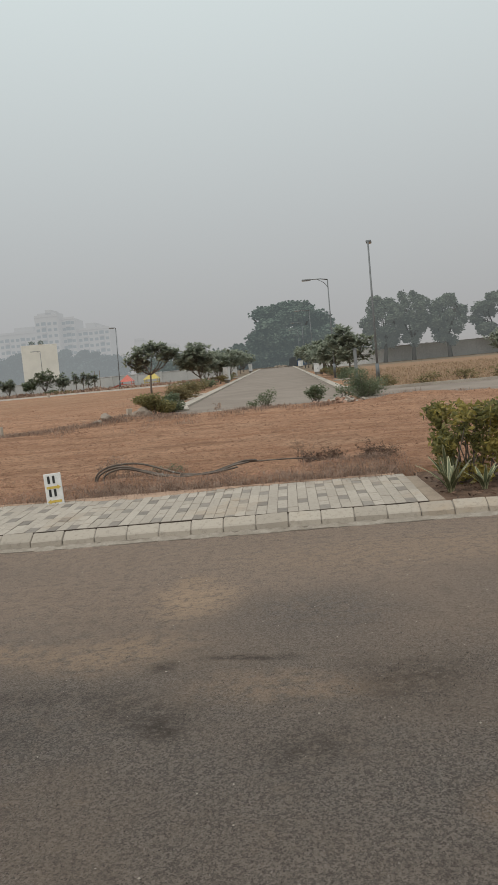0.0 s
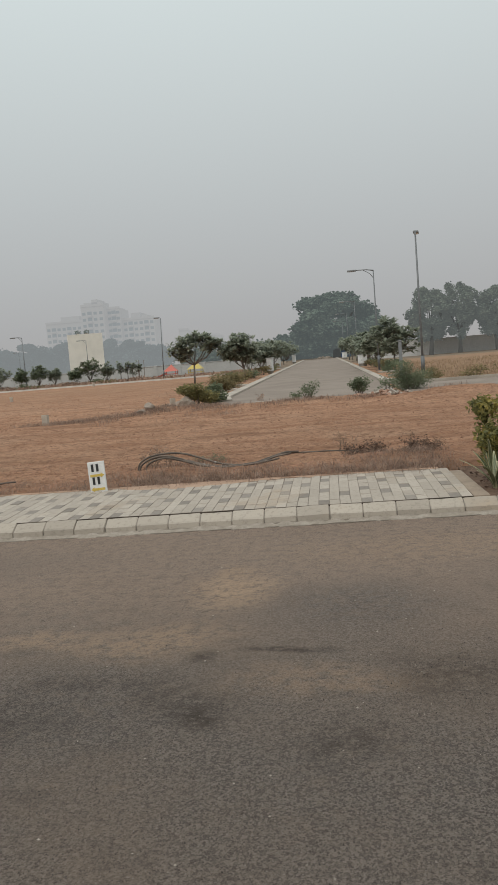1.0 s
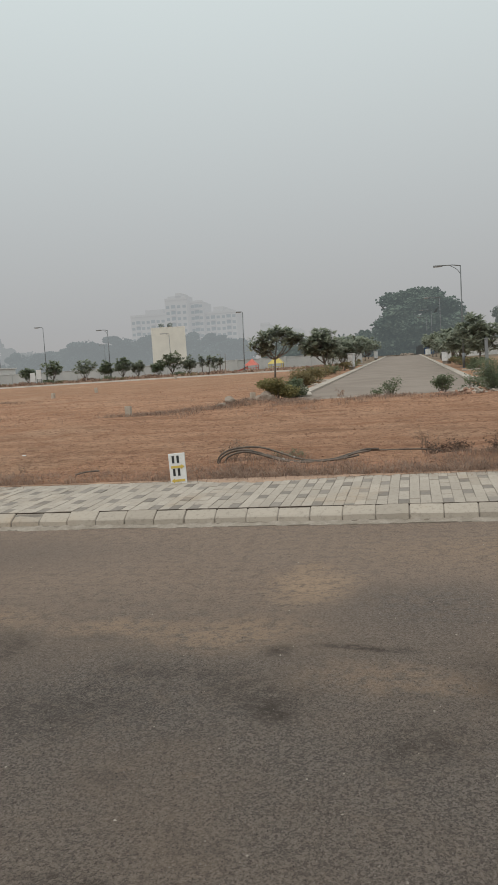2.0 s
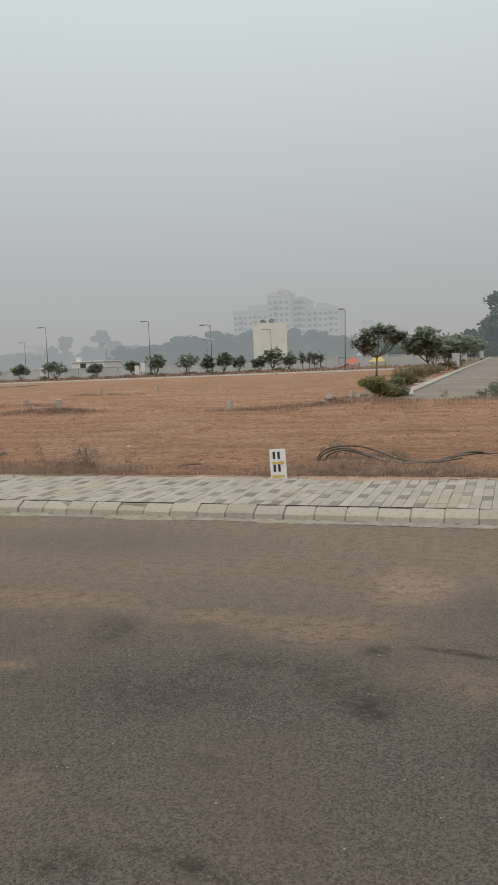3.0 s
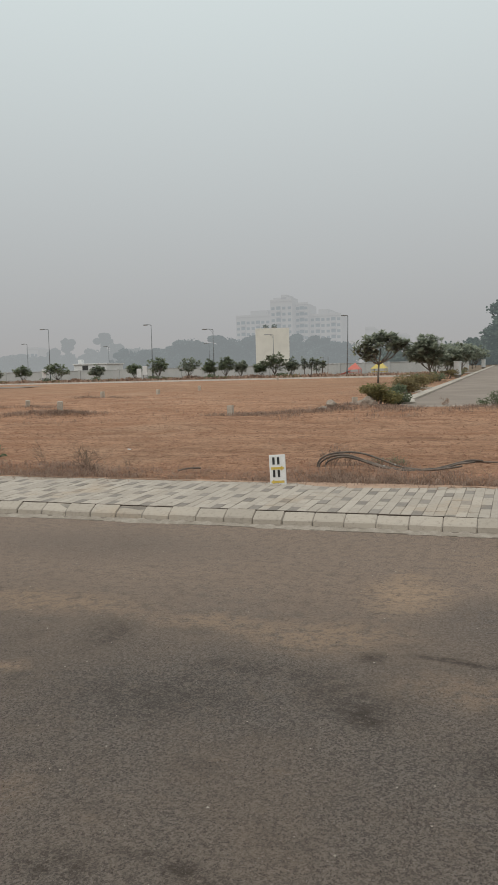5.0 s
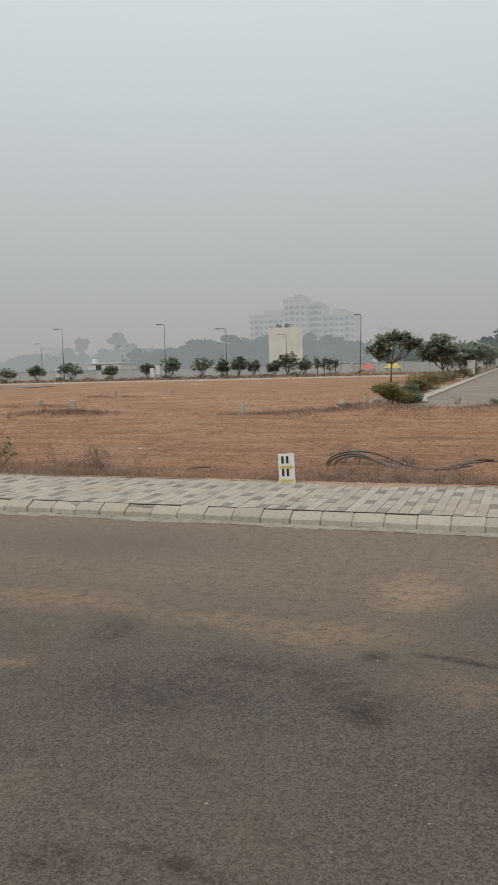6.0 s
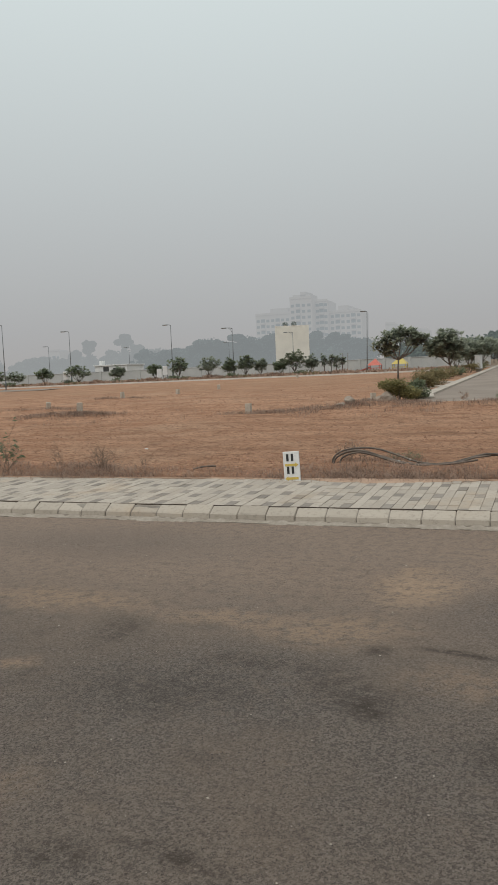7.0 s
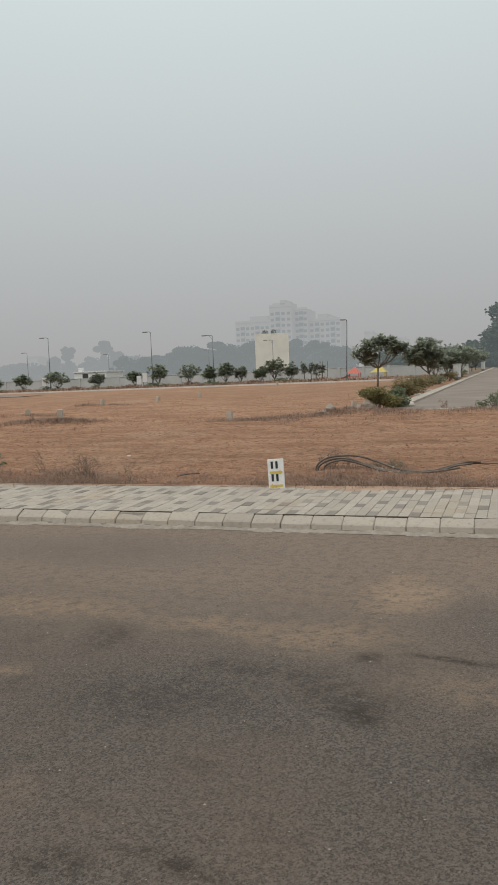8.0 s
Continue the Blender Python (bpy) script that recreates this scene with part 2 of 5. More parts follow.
M_ROCK = plain("weathered_rock", (0.29, 0.235, 0.19), (0.39, 0.335, 0.28), 4, 0.9, 30, 0.01, strength=0.8)
M_EDGING = plain("soil_stained_concrete", (0.27, 0.21, 0.16), (0.35, 0.28, 0.215), 4, 0.95, 50, 0.005)
M_SAND = plain("sandy_dust", (0.36, 0.235, 0.165), (0.44, 0.305, 0.22), 3, 0.95, 50, 0.004)
M_CHIP = leafy("stone_chips", (0.050, 0.041, 0.035), (0.150, 0.124, 0.106), (0.30, 0.257, 0.222), 0.0, 0.85, 40.0)
M_DEADLEAF = leafy("dead_brown_leaves", (0.06, 0.038, 0.03), (0.13, 0.08, 0.058), (0.24, 0.15, 0.105), 0.1, 0.9, 4.0)
M_CRUMB = leafy("soil_crumbs", (0.24, 0.128, 0.082), (0.37, 0.205, 0.132), (0.42, 0.25, 0.165), 0.0, 0.95, 0.6)
M_BRICK = plain("broken_brick", (0.34, 0.20, 0.14), (0.44, 0.31, 0.235), 5, 0.95, 40, 0.005)
M_STONE = plain("survey_stone", (0.44, 0.38, 0.315), (0.54, 0.475, 0.40), 8, 0.9, 60, 0.004)
M_WHITE = plain("chalky_white_paint", (0.72, 0.71, 0.69), (0.80, 0.79, 0.77), 9, 0.7, 90, 0.002)
M_BLACK = plain("black_paint", (0.03, 0.03, 0.03), (0.05, 0.05, 0.05), 9, 0.6, 90, 0.001)
M_YELLOW = plain("ochre_paint", (0.60, 0.43, 0.09), (0.68, 0.50, 0.14), 20, 0.6, 90, 0.001)
M_CABLE = plain("grey_black_sheath", (0.10, 0.080, 0.066), (0.20, 0.160, 0.130), 5, 0.6, 60, 0.001)
M_TAPE = plain("pale_tape", (0.30, 0.28, 0.25), (0.42, 0.39, 0.35), 20, 0.6, 90, 0.001)
M_STEEL = plain("galvanised_steel", (0.17, 0.18, 0.185), (0.24, 0.25, 0.255), 2, 0.55, 30, 0.001, 0.4)
M_LAMP = plain("lamp_housing", (0.22, 0.23, 0.235), (0.29, 0.30, 0.305), 4, 0.5, 40, 0.001, 0.2)
M_BARK = plain("grey_bark", (0.16, 0.135, 0.115), (0.26, 0.22, 0.19), 6, 0.9, 25, 0.01, strength=0.8)
M_TWIG = plain("dry_twigs", (0.20, 0.145, 0.11), (0.30, 0.22, 0.165), 6, 0.9, 40, 0.002)
M_LITTER = leafy("dry_grass_blades", (0.19, 0.125, 0.094), (0.38, 0.26, 0.193), (0.52, 0.378, 0.285), 0.4, 0.9, 2.5)
M_DRYGRASS = leafy("dead_brown_grass", (0.15, 0.10, 0.078), (0.30, 0.21, 0.16), (0.50, 0.37, 0.29), 0.35, 0.9, 5.0)
M_STRAW = leafy("straw_grass", (0.29, 0.20, 0.13), (0.40, 0.285, 0.185), (0.50, 0.365, 0.25), 0.45, 0.9, 0.5)
M_WALL = plain("grey_boundary_wall", (0.62, 0.61, 0.595), (0.70, 0.69, 0.675), 0.4, 0.95, 6, 0.01)
M_WALL_W = plain("white_boundary_wall", (0.44, 0.44, 0.43), (0.52, 0.515, 0.50), 0.5, 0.95, 8, 0.01)
M_CREAM = plain("cream_render", (0.75, 0.72, 0.65), (0.80, 0.77, 0.70), 0.25, 0.95, 0.5, 0.001)
M_CABINET = plain("white_cabinet_paint", (0.66, 0.66, 0.65), (0.74, 0.74, 0.73), 3, 0.6, 30, 0.001)
M_DARK = plain("dark_opening", (0.05, 0.05, 0.05), (0.08, 0.08, 0.08), 3, 0.8, 30)
M_RED = plain("red_plastic", (0.55, 0.15, 0.11), (0.60, 0.20, 0.16), 1, 0.5, 10, 0.001)
M_YELLOWP = plain("yellow_plastic", (0.55, 0.43, 0.12), (0.60, 0.48, 0.17), 1, 0.5, 10, 0.001)
M_BLUE = plain("blue_sheet", (0.09, 0.14, 0.24), (0.12, 0.19, 0.30), 1, 0.6, 10, 0.001)

M_HEDGE = leafy("hedge_leaves", (0.12, 0.13, 0.055), (0.235, 0.22, 0.08), (0.46, 0.36, 0.10), 0.45, 0.4, 3.0)
M_SNAKE = plain("mottled_blade", (0.10, 0.12, 0.06), (0.17, 0.185, 0.10), 16, 0.45, 60, 0.001, 0.0, 0.4)
M_RIM = plain("cream_leaf_margin", (0.40, 0.38, 0.23), (0.50, 0.47, 0.30), 8, 0.5, 60, 0.001)
# rosette tones lifted and greyed: mid-distance haze put into the leaf colour
M_ROSETTE = leafy("hazed_rosette_leaves", (0.19, 0.215, 0.165), (0.29, 0.318, 0.24), (0.38, 0.40, 0.31), 0.5, 0.45, 1.0)
M_GREEN = leafy("green_leaves", (0.135, 0.165, 0.100), (0.20, 0.235, 0.145), (0.27, 0.295, 0.185), 0.5, 0.6, 1.0)
M_YGREEN = leafy("yellow_green_leaves", (0.17, 0.165, 0.08), (0.27, 0.25, 0.115), (0.40, 0.345, 0.14), 0.5, 0.6, 1.2)
M_OLIVE = leafy("dry_olive_leaves", (0.18, 0.155, 0.085), (0.27, 0.225, 0.12), (0.36, 0.30, 0.15), 0.4, 0.8, 0.8)

# smog haze on leaves, bark, woods and towers is glow mixed into each material
M_BIG = distant("hazed_far_leaves", (0.07, 0.10, 0.078), (0.15, 0.19, 0.145), (0.275, 0.31, 0.32), 0.26, 0.5)
M_FARBARK = distant("hazed_far_bark", (0.10, 0.095, 0.085), (0.15, 0.14, 0.125), (0.28, 0.30, 0.30), 0.16, 0.4)
M_DULL = distant("hazed_mid_leaves", (0.085, 0.11, 0.082), (0.17, 0.20, 0.15), (0.32, 0.345, 0.35), 0.24, 0.9)
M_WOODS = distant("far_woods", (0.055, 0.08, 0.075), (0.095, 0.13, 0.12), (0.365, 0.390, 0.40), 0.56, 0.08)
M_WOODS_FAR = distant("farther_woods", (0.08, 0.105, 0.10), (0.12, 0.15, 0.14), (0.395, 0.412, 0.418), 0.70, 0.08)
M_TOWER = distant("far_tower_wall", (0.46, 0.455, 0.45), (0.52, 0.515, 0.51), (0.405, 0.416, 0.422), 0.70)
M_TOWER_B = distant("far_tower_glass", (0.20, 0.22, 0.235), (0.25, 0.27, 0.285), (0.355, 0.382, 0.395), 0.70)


# ---------------------------------------------------------------- building helpers
def link_mesh(name, verts, faces, material, parent=None, label="", smooth=False):
    me = bpy.data.meshes.new(name)
    me.from_pydata([tuple(v) for v in verts], [], [tuple(f) for f in faces])
    me.materials.append(material)
    if smooth:
        me.polygons.foreach_set("use_smooth", [True] * len(me.polygons))
    me.update()
    ob = new(name, me)
    if parent:
        ob.parent = parent
    if label:
        ob["label"] = label
    return ob


def part(name, bm, material, parent=None, label="", smooth=False):
    me = bpy.data.meshes.new(name)
    bmesh.ops.recalc_face_normals(bm, faces=bm.faces)
    bm.to_mesh(me)
    bm.free()
    me.materials.append(material)
    if smooth:
        me.polygons.foreach_set("use_smooth", [True] * len(me.polygons))
    ob = new(name, me)
    if parent:
        ob.parent = parent
    if label:
        ob["label"] = label
    return ob


def thing(name, x, y, z, label, category, group="", kind="", turn=0.0):
    ob = new(name)
    ob.matrix_world = pose(x, y, z, 0, 0, turn)
    return tagged(ob, label, category, group, kind)


def box(bm, lo, hi, bevel=0.0):
    c = [(a + b) / 2 for a, b in zip(lo, hi)]
    s = [b - a for a, b in zip(lo, hi)]
    got = bmesh.ops.create_cube(bm, size=1, matrix=Matrix.LocRotScale(c, None, s))
    if bevel:
        es = list({e for v in got["verts"] for e in v.link_edges})
        bmesh.ops.bevel(bm, geom=es, offset=bevel, segments=2, affect="EDGES", profile=0.6)
    return bm


def tube(points, radii, n=8, close=True):
    """Rings along a line: verts and faces."""
    pts = [Vector(p) for p in points]
    V, F = [], []
    for i, p in enumerate(pts):
        d = (pts[min(i + 1, len(pts) - 1)] - pts[max(i - 1, 0)]).normalized()
        side = d.cross(Vector((0.31, 0.87, 0.38))).normalized()
        up = side.cross(d)
        for k in range(n):
            a = 2 * math.pi * k / n
            V.append(p + (side * math.cos(a) + up * math.sin(a)) * radii[i])
    for i in range(len(pts) - 1):
        for k in range(n):
            a, b = i * n + k, i * n + (k + 1) % n
            F.append((a, b, b + n, a + n))
    if close:
        F.append(tuple(range(n))[::-1])
        F.append(tuple(range((len(pts) - 1) * n, len(pts) * n)))
    return V, F


def join(*pieces):
    V, F = [], []
    for v, f in pieces:
        o = len(V)
        V.extend(v)
        F.extend(tuple(i + o for i in q) for q in f)
    return V, F


def smooth_line(ctrl, steps=8):
    """Catmull-Rom through a few points."""
    P = [Vector(c) for c in ctrl]
    P = [P[0] * 2 - P[1]] + P + [P[-1] * 2 - P[-2]]
    out = []
    for i in range(1, len(P) - 2):
        a, b, c, d = P[i - 1], P[i], P[i + 1], P[i + 2]
        for k in range(steps):
            t = k / steps
            out.append(0.5 * ((2 * b) + (c - a) * t + (2 * a - 5 * b + 4 * c - d) * t * t + (3 * b - a - 3 * c + d) * t ** 3))
    return out + [P[-2]]


def leaves(centres, size, rng, flat=0.3, slim=0.42, spread=0.35, droop=0.2):
    """One folded, pointed leaf at each centre, turned at random. Returns verts and faces as arrays."""
    n = len(centres)
    d = rng.normal(size=(n, 3))
    d[:, 2] = d[:, 2] * flat - droop
    d /= np.linalg.norm(d, axis=1)[:, None] + 1e-9
    s = np.cross(d, rng.normal(size=(n, 3)))
    s /= np.linalg.norm(s, axis=1)[:, None] + 1e-9
    u = np.cross(s, d)
    L = (size * (1 + spread * rng.uniform(-1, 1, n)))[:, None]
    w = L * slim
    V = np.stack([centres - d * L * 0.5, centres + s * w * 0.5 + u * w * 0.18, centres + d * L * 0.5, centres - s * w * 0.5 + u * w * 0.18], 1)
    F = np.arange(n * 4).reshape(n, 4)
    return V.reshape(-1, 3), F


def cloud(blobs, per, size, rng, shell=0.55, stray=0.12, **kw):
    """Leaves spread through blobs (x, y, z, rx, ry, rz), denser towards their skins."""
    pts = []
    for b in blobs:
        d = rng.normal(size=(per, 3))
        d /= np.linalg.norm(d, axis=1)[:, None]
        r = shell + (1 - shell) * rng.uniform(0, 1, per) ** 0.6
        r *= 1 + stray * rng.normal(size=per)
        pts.append(np.array(b[:3]) + d * r[:, None] * np.array(b[3:]))
    return leaves(np.concatenate(pts), size, rng, **kw)


def rosettes(tips, leaf, rng, count=15, slim=0.42):
    """Whorls of long drooping leaves at branch tips: three-point blades."""
    V, F = [], []
    for p in tips:
        p = np.array(p)
        for k in range(count):
            a = rng.uniform(0, 2 * math.pi)
            up = rng.uniform(-0.35, 1.2)
            d = np.array([math.cos(a), math.sin(a), up])
            d /= np.linalg.norm(d)
            L = leaf * rng.uniform(0.7, 1.2)
            s = np.array([-math.sin(a), math.cos(a), 0.0]) * L * slim * 0.5
            mid = p + d * L * 0.5
            tip = p + d * L * 0.95 + np.array([0, 0, -0.14 * L])
            o = len(V)
            V += [p, mid + s, tip, mid - s, mid + np.array([0, 0, 0.03 * L])]
            F += [(o, o + 1, o + 4), (o + 1, o + 2, o + 4), (o + 2, o + 3, o + 4), (o + 3, o, o + 4)]
    return V, F


# the land: rises gently away from the near road
def plane_z(y):
    return 0.0246 + 0.013 * y


def hill(x, y, cx, cy, rx, ry, h):
    return h * math.exp(-((x - cx) / rx) ** 2 - ((y - cy) / ry) ** 2)


def land_z(x, y):
    """Height of the open ground."""
    z = plane_z(y)
    if 8.0 < y < 75:
        f = min(1.0, (y - 8.0) / 2.0)
        fade = 1.0 if y < 40 else max(0.0, 1 - (y - 40) / 35)
        z += fade * f * (0.045 * noise.noise((x * 0.35, y * 0.9, 1.0)) + 0.030 * noise.noise((x * 1.7, y * 3.2, 4.0)) + 0.020 * noise.noise((x * 4, y * 6, 7.0)) + 0.012 * noise.noise((x * 11, y * 14, 9.0)))
        road = -2.9 < x + 0.008 * y < 3.6 and y > 24
        cross = x > 2.5 and 21.5 < y < 30.5
        if road or cross or (x < -39.5 and 56 < y < 63):
            z = min(z, plane_z(y) - 0.05)
        # a scraped-up ridge across the plot, and banks of spoil by the junction
        ridge = 18.6 + 0.22 * (x + 8) + 0.5 * math.sin(x * 0.7)
        if x < -1.5:
            z += 0.06 * math.exp(-((y - ridge) / 0.8) ** 2) * max(0.0, 0.4 + 1.2 * noise.noise((x * 0.35, 3.0, 2.0))) * min(1, (-1.5 - x) / 2)
        z += hill(x, y, 3.7, 19.6, 1.6, 0.9, 0.07) + hill(x, y, 4.3, 21.0, 1.3, 0.7, 0.22) + hill(x, y, 6.2, 20.6, 1.8, 0.7, 0.14) + hill(x, y, -4.2, 22.4, 1.6, 0.5, 0.08) + hill(x, y, 1.2, 21.6, 2.4, 0.9, 0.10) + hill(x, y, -1.6, 21.8, 1.8, 0.9, 0.10)
        z += hill(x, y, -3.9, 23.0, 1.4, 1.1, 0.10) + hill(x, y, -13.0, 20.6, 2.2, 0.7, 0.12) + hill(x, y, -17.0, 24.2, 3.0, 0.8, 0.10) + hill(x, y, -18.0, 31.8, 3.0, 1.0, 0.10) + hill(x, y, -9.5, 28.0, 4.0, 1.2, 0.09)
        # raised litter along the back of the pavement
        z += 0.05 * math.exp(-((y - 9.1) / 0.45) ** 2) * (1 + noise.noise((x * 1.3, y, 9.0)))
        z += hill(x, y, 0.75, 9.9, 0.3, 0.25, 0.07) + hill(x, y, 2.0, 9.6, 0.5, 0.35, 0.10) + hill(x, y, 1.35, 9.7, 0.4, 0.3, 0.07)
        z += hill(x, y, -1.2, 9.5, 0.5, 0.35, 0.05)
    return z


# ---------------------------------------------------------------- ground, roads, kerbs
def ground():
    xs = np.concatenate([[-2500, -1200, -600, -350], np.arange(-220, -60, 10), np.arange(-60, -18, 1.5), np.arange(-18, 7.5, 0.10), np.arange(7.5, 30, 1.0), np.arange(30, 220, 10), [350, 600, 1200, 2500]])
    ys = np.concatenate([[-2500, -600, -100, -20, -4, 6.3], np.arange(8.2, 13, 0.07), np.arange(13, 27, 0.16), np.arange(27, 80, 0.8), np.arange(80, 240, 8), [300, 420, 700, 1200, 2500]])
    V = []
    for y in ys:
        for x in xs:
            if y < 8.15:
                z = -0.12
            elif y > 240:
                z = plane_z(240)
            else:
                z = land_z(x, y)
                if x > 2.3 and y < 8.9:
                    z = 0.06
            V.append((x, y, z))
    n = len(xs)
    F = [(j * n + i, j * n + i + 1, (j + 1) * n + i + 1, (j + 1) * n + i) for j in range(len(ys) - 1) for i in range(n - 1)]
    tagged(link_mesh("ground", V, F, M_SOIL, smooth=True), "bare red graded earth of empty building plots", "ground", kind="structure")


def strip(name, x0, x1, y0, y1, zf, material, label, category, nx=2, ny=2, ragged=0.0, thick=0.0, shift=0.0):
    """A road-like sheet that follows the land; its long edges may be uneven."""
    V, F = [], []
    for j in range(ny + 1):
        for i in range(nx + 1):
            x, y = x0 + (x1 - x0) * i / nx, y0 + (y1 - y0) * j / ny
            zz = zf(x, y)
            if ragged and j in (0, ny):
                y += ragged * noise.noise((x * 2.3, j * 5.1, 3.0)) + ragged * 0.5 * noise.noise((x * 9, j, 6.0))
            V.append((x - shift * y, y, zz))
    for j in range(ny):
        for i in range(nx):
            a = j * (nx + 1) + i
            F.append((a, a + 1, a + nx + 2, a + nx + 1))
    ob = link_mesh(name, V, F, material)
    if thick:
        m = ob.modifiers.new("thick", "SOLIDIFY")
        m.thickness, m.offset = thick, -1
    return tagged(ob, label, category, kind="structure")


def near_road():
    strip("road_near", -90, 90, -3.2, 6.66, lambda x, y: 0.004 * noise.noise((x, y, 0)), M_ASPHALT, "worn dark asphalt road with dust drifts and stains", "road", 360, 24, thick=0.06)
    strip("trim_bedding", -14, 9, 6.585, 6.675, lambda x, y: (0.024 + 0.010 * noise.noise((x * 7, 0, 0))) if y > 6.64 else 0.005, M_BED, "rough concrete bedding along the kerb foot", "kerb bedding", 460, 2, 0.06, 0.03)


def kerb_near():
    bm = bmesh.new()
    ends = [[bm.verts.new((x, y, z)) for y, z in ((6.79, -0.08), (6.79, 0.121), (6.700, 0.074), (6.683, 0.060), (6.671, -0.05))] for x in (-13.8, 8.5)]
    for i in range(5):
        bm.faces.new((ends[0][i], ends[0][(i + 1) % 5], ends[1][(i + 1) % 5], ends[1][i]))
    core = part("kerb_near", bm, M_MORTAR)
    tagged(core, "sloping pale concrete kerb blocks with grey mortar joints", "kerb", kind="structure")
    # crumbled mortar spilled along the foot of the kerb
    V, F = [], []
    for i in range(1116):
        x = -13.8 + 0.02 * i
        a = noise.noise((x * 1.3, 3.0, 0.0)) + 0.6 * noise.noise((x * 7.0, 5.0, 0.0)) + 0.4 * noise.noise((x * 23.0, 1.0, 0.0))
        w = max(0.015, 0.085 + 0.05 * a)
        top = 0.020 + 0.016 * noise.noise((x * 11.0, 9.0, 0.0))
        V += [(x, 6.668 - w, 0.0006), (x, 6.668 - w * 0.6, max(0.003, top * 0.7)), (x, 6.672, max(0.004, top + 0.004))]
        if i:
            o = 3 * i
            F += [(o - 3, o, o + 1, o - 2), (o - 2, o + 1, o + 2, o - 1)]
    spill = link_mesh("kerb_mortar", V, F, M_SPILL)
    tagged(spill, "crumbled pale mortar along the foot of the kerb", "mortar", kind="structure")
    prof = [(6.80, -0.08), (6.80, 0.126), (6.792, 0.131), (6.690, 0.080), (6.674, 0.066), (6.662, 0.0), (6.662, -0.05)]
    meshes = []
    for v in range(4):
        rng = np.random.default_rng(40 + v)
        bm = bmesh.new()
        rings = []
        for x in (-0.146, -0.140, 0.0, 0.140, 0.146):
            inset = 0.006 if abs(x) > 0.143 else 0.0
            rings.append([bm.verts.new((x, y - 6.7 + inset * (1 if y < 6.7 else -1) + rng.normal() * 0.0018, z - inset + rng.normal() * 0.0015)) for y, z in prof])
        for a, b in zip(rings, rings[1:]):
            for i in range(len(prof) - 1):
                bm.faces.new((a[i], a[i + 1], b[i + 1], b[i]))
        bm.faces.new(rings[0])
        bm.faces.new(rings[-1])
        ob = part("kerb_block", bm, M_KERB, core)
        meshes.append(ob.data)
        bpy.data.objects.remove(ob)
    rng = np.random.default_rng(5)
    for i in range(-32, 42):
        ob = new("kerb_block", meshes[int(rng.integers(4))])
        ob.parent = core
        ob.matrix_world = pose(-4.05 + 0.3 * i, 6.7 + rng.normal() * 0.004, rng.normal() * 0.004, rng.normal() * 1.0, rng.normal() * 0.6, rng.normal() * 0.8)


def brick_mesh(name, sx, sy, sz, material):
    b = 0.003
    V = []
    for dx, dy, z in ((0, 0, 0), (0, 0, sz - b), (b, b, sz)):
        x, y = sx / 2 - dx, sy / 2 - dy
        V += [(-x, -y, z), (x, -y, z), (x, y, z), (-x, y, z)]
    F = [(8, 9, 10, 11)]
    for k in (0, 4):
        for i in range(4):
            F.append((k + i, k + (i + 1) % 4, k + 4 + (i + 1) % 4, k + 4 + i))
    me = bpy.data.meshes.new(name)
    me.from_pydata(V, [], F)
    me.materials.append(material)
    return me


PAVE_END = 2.20


def pave_z(y):
    return 0.136 + 0.022 * (y - 6.8)


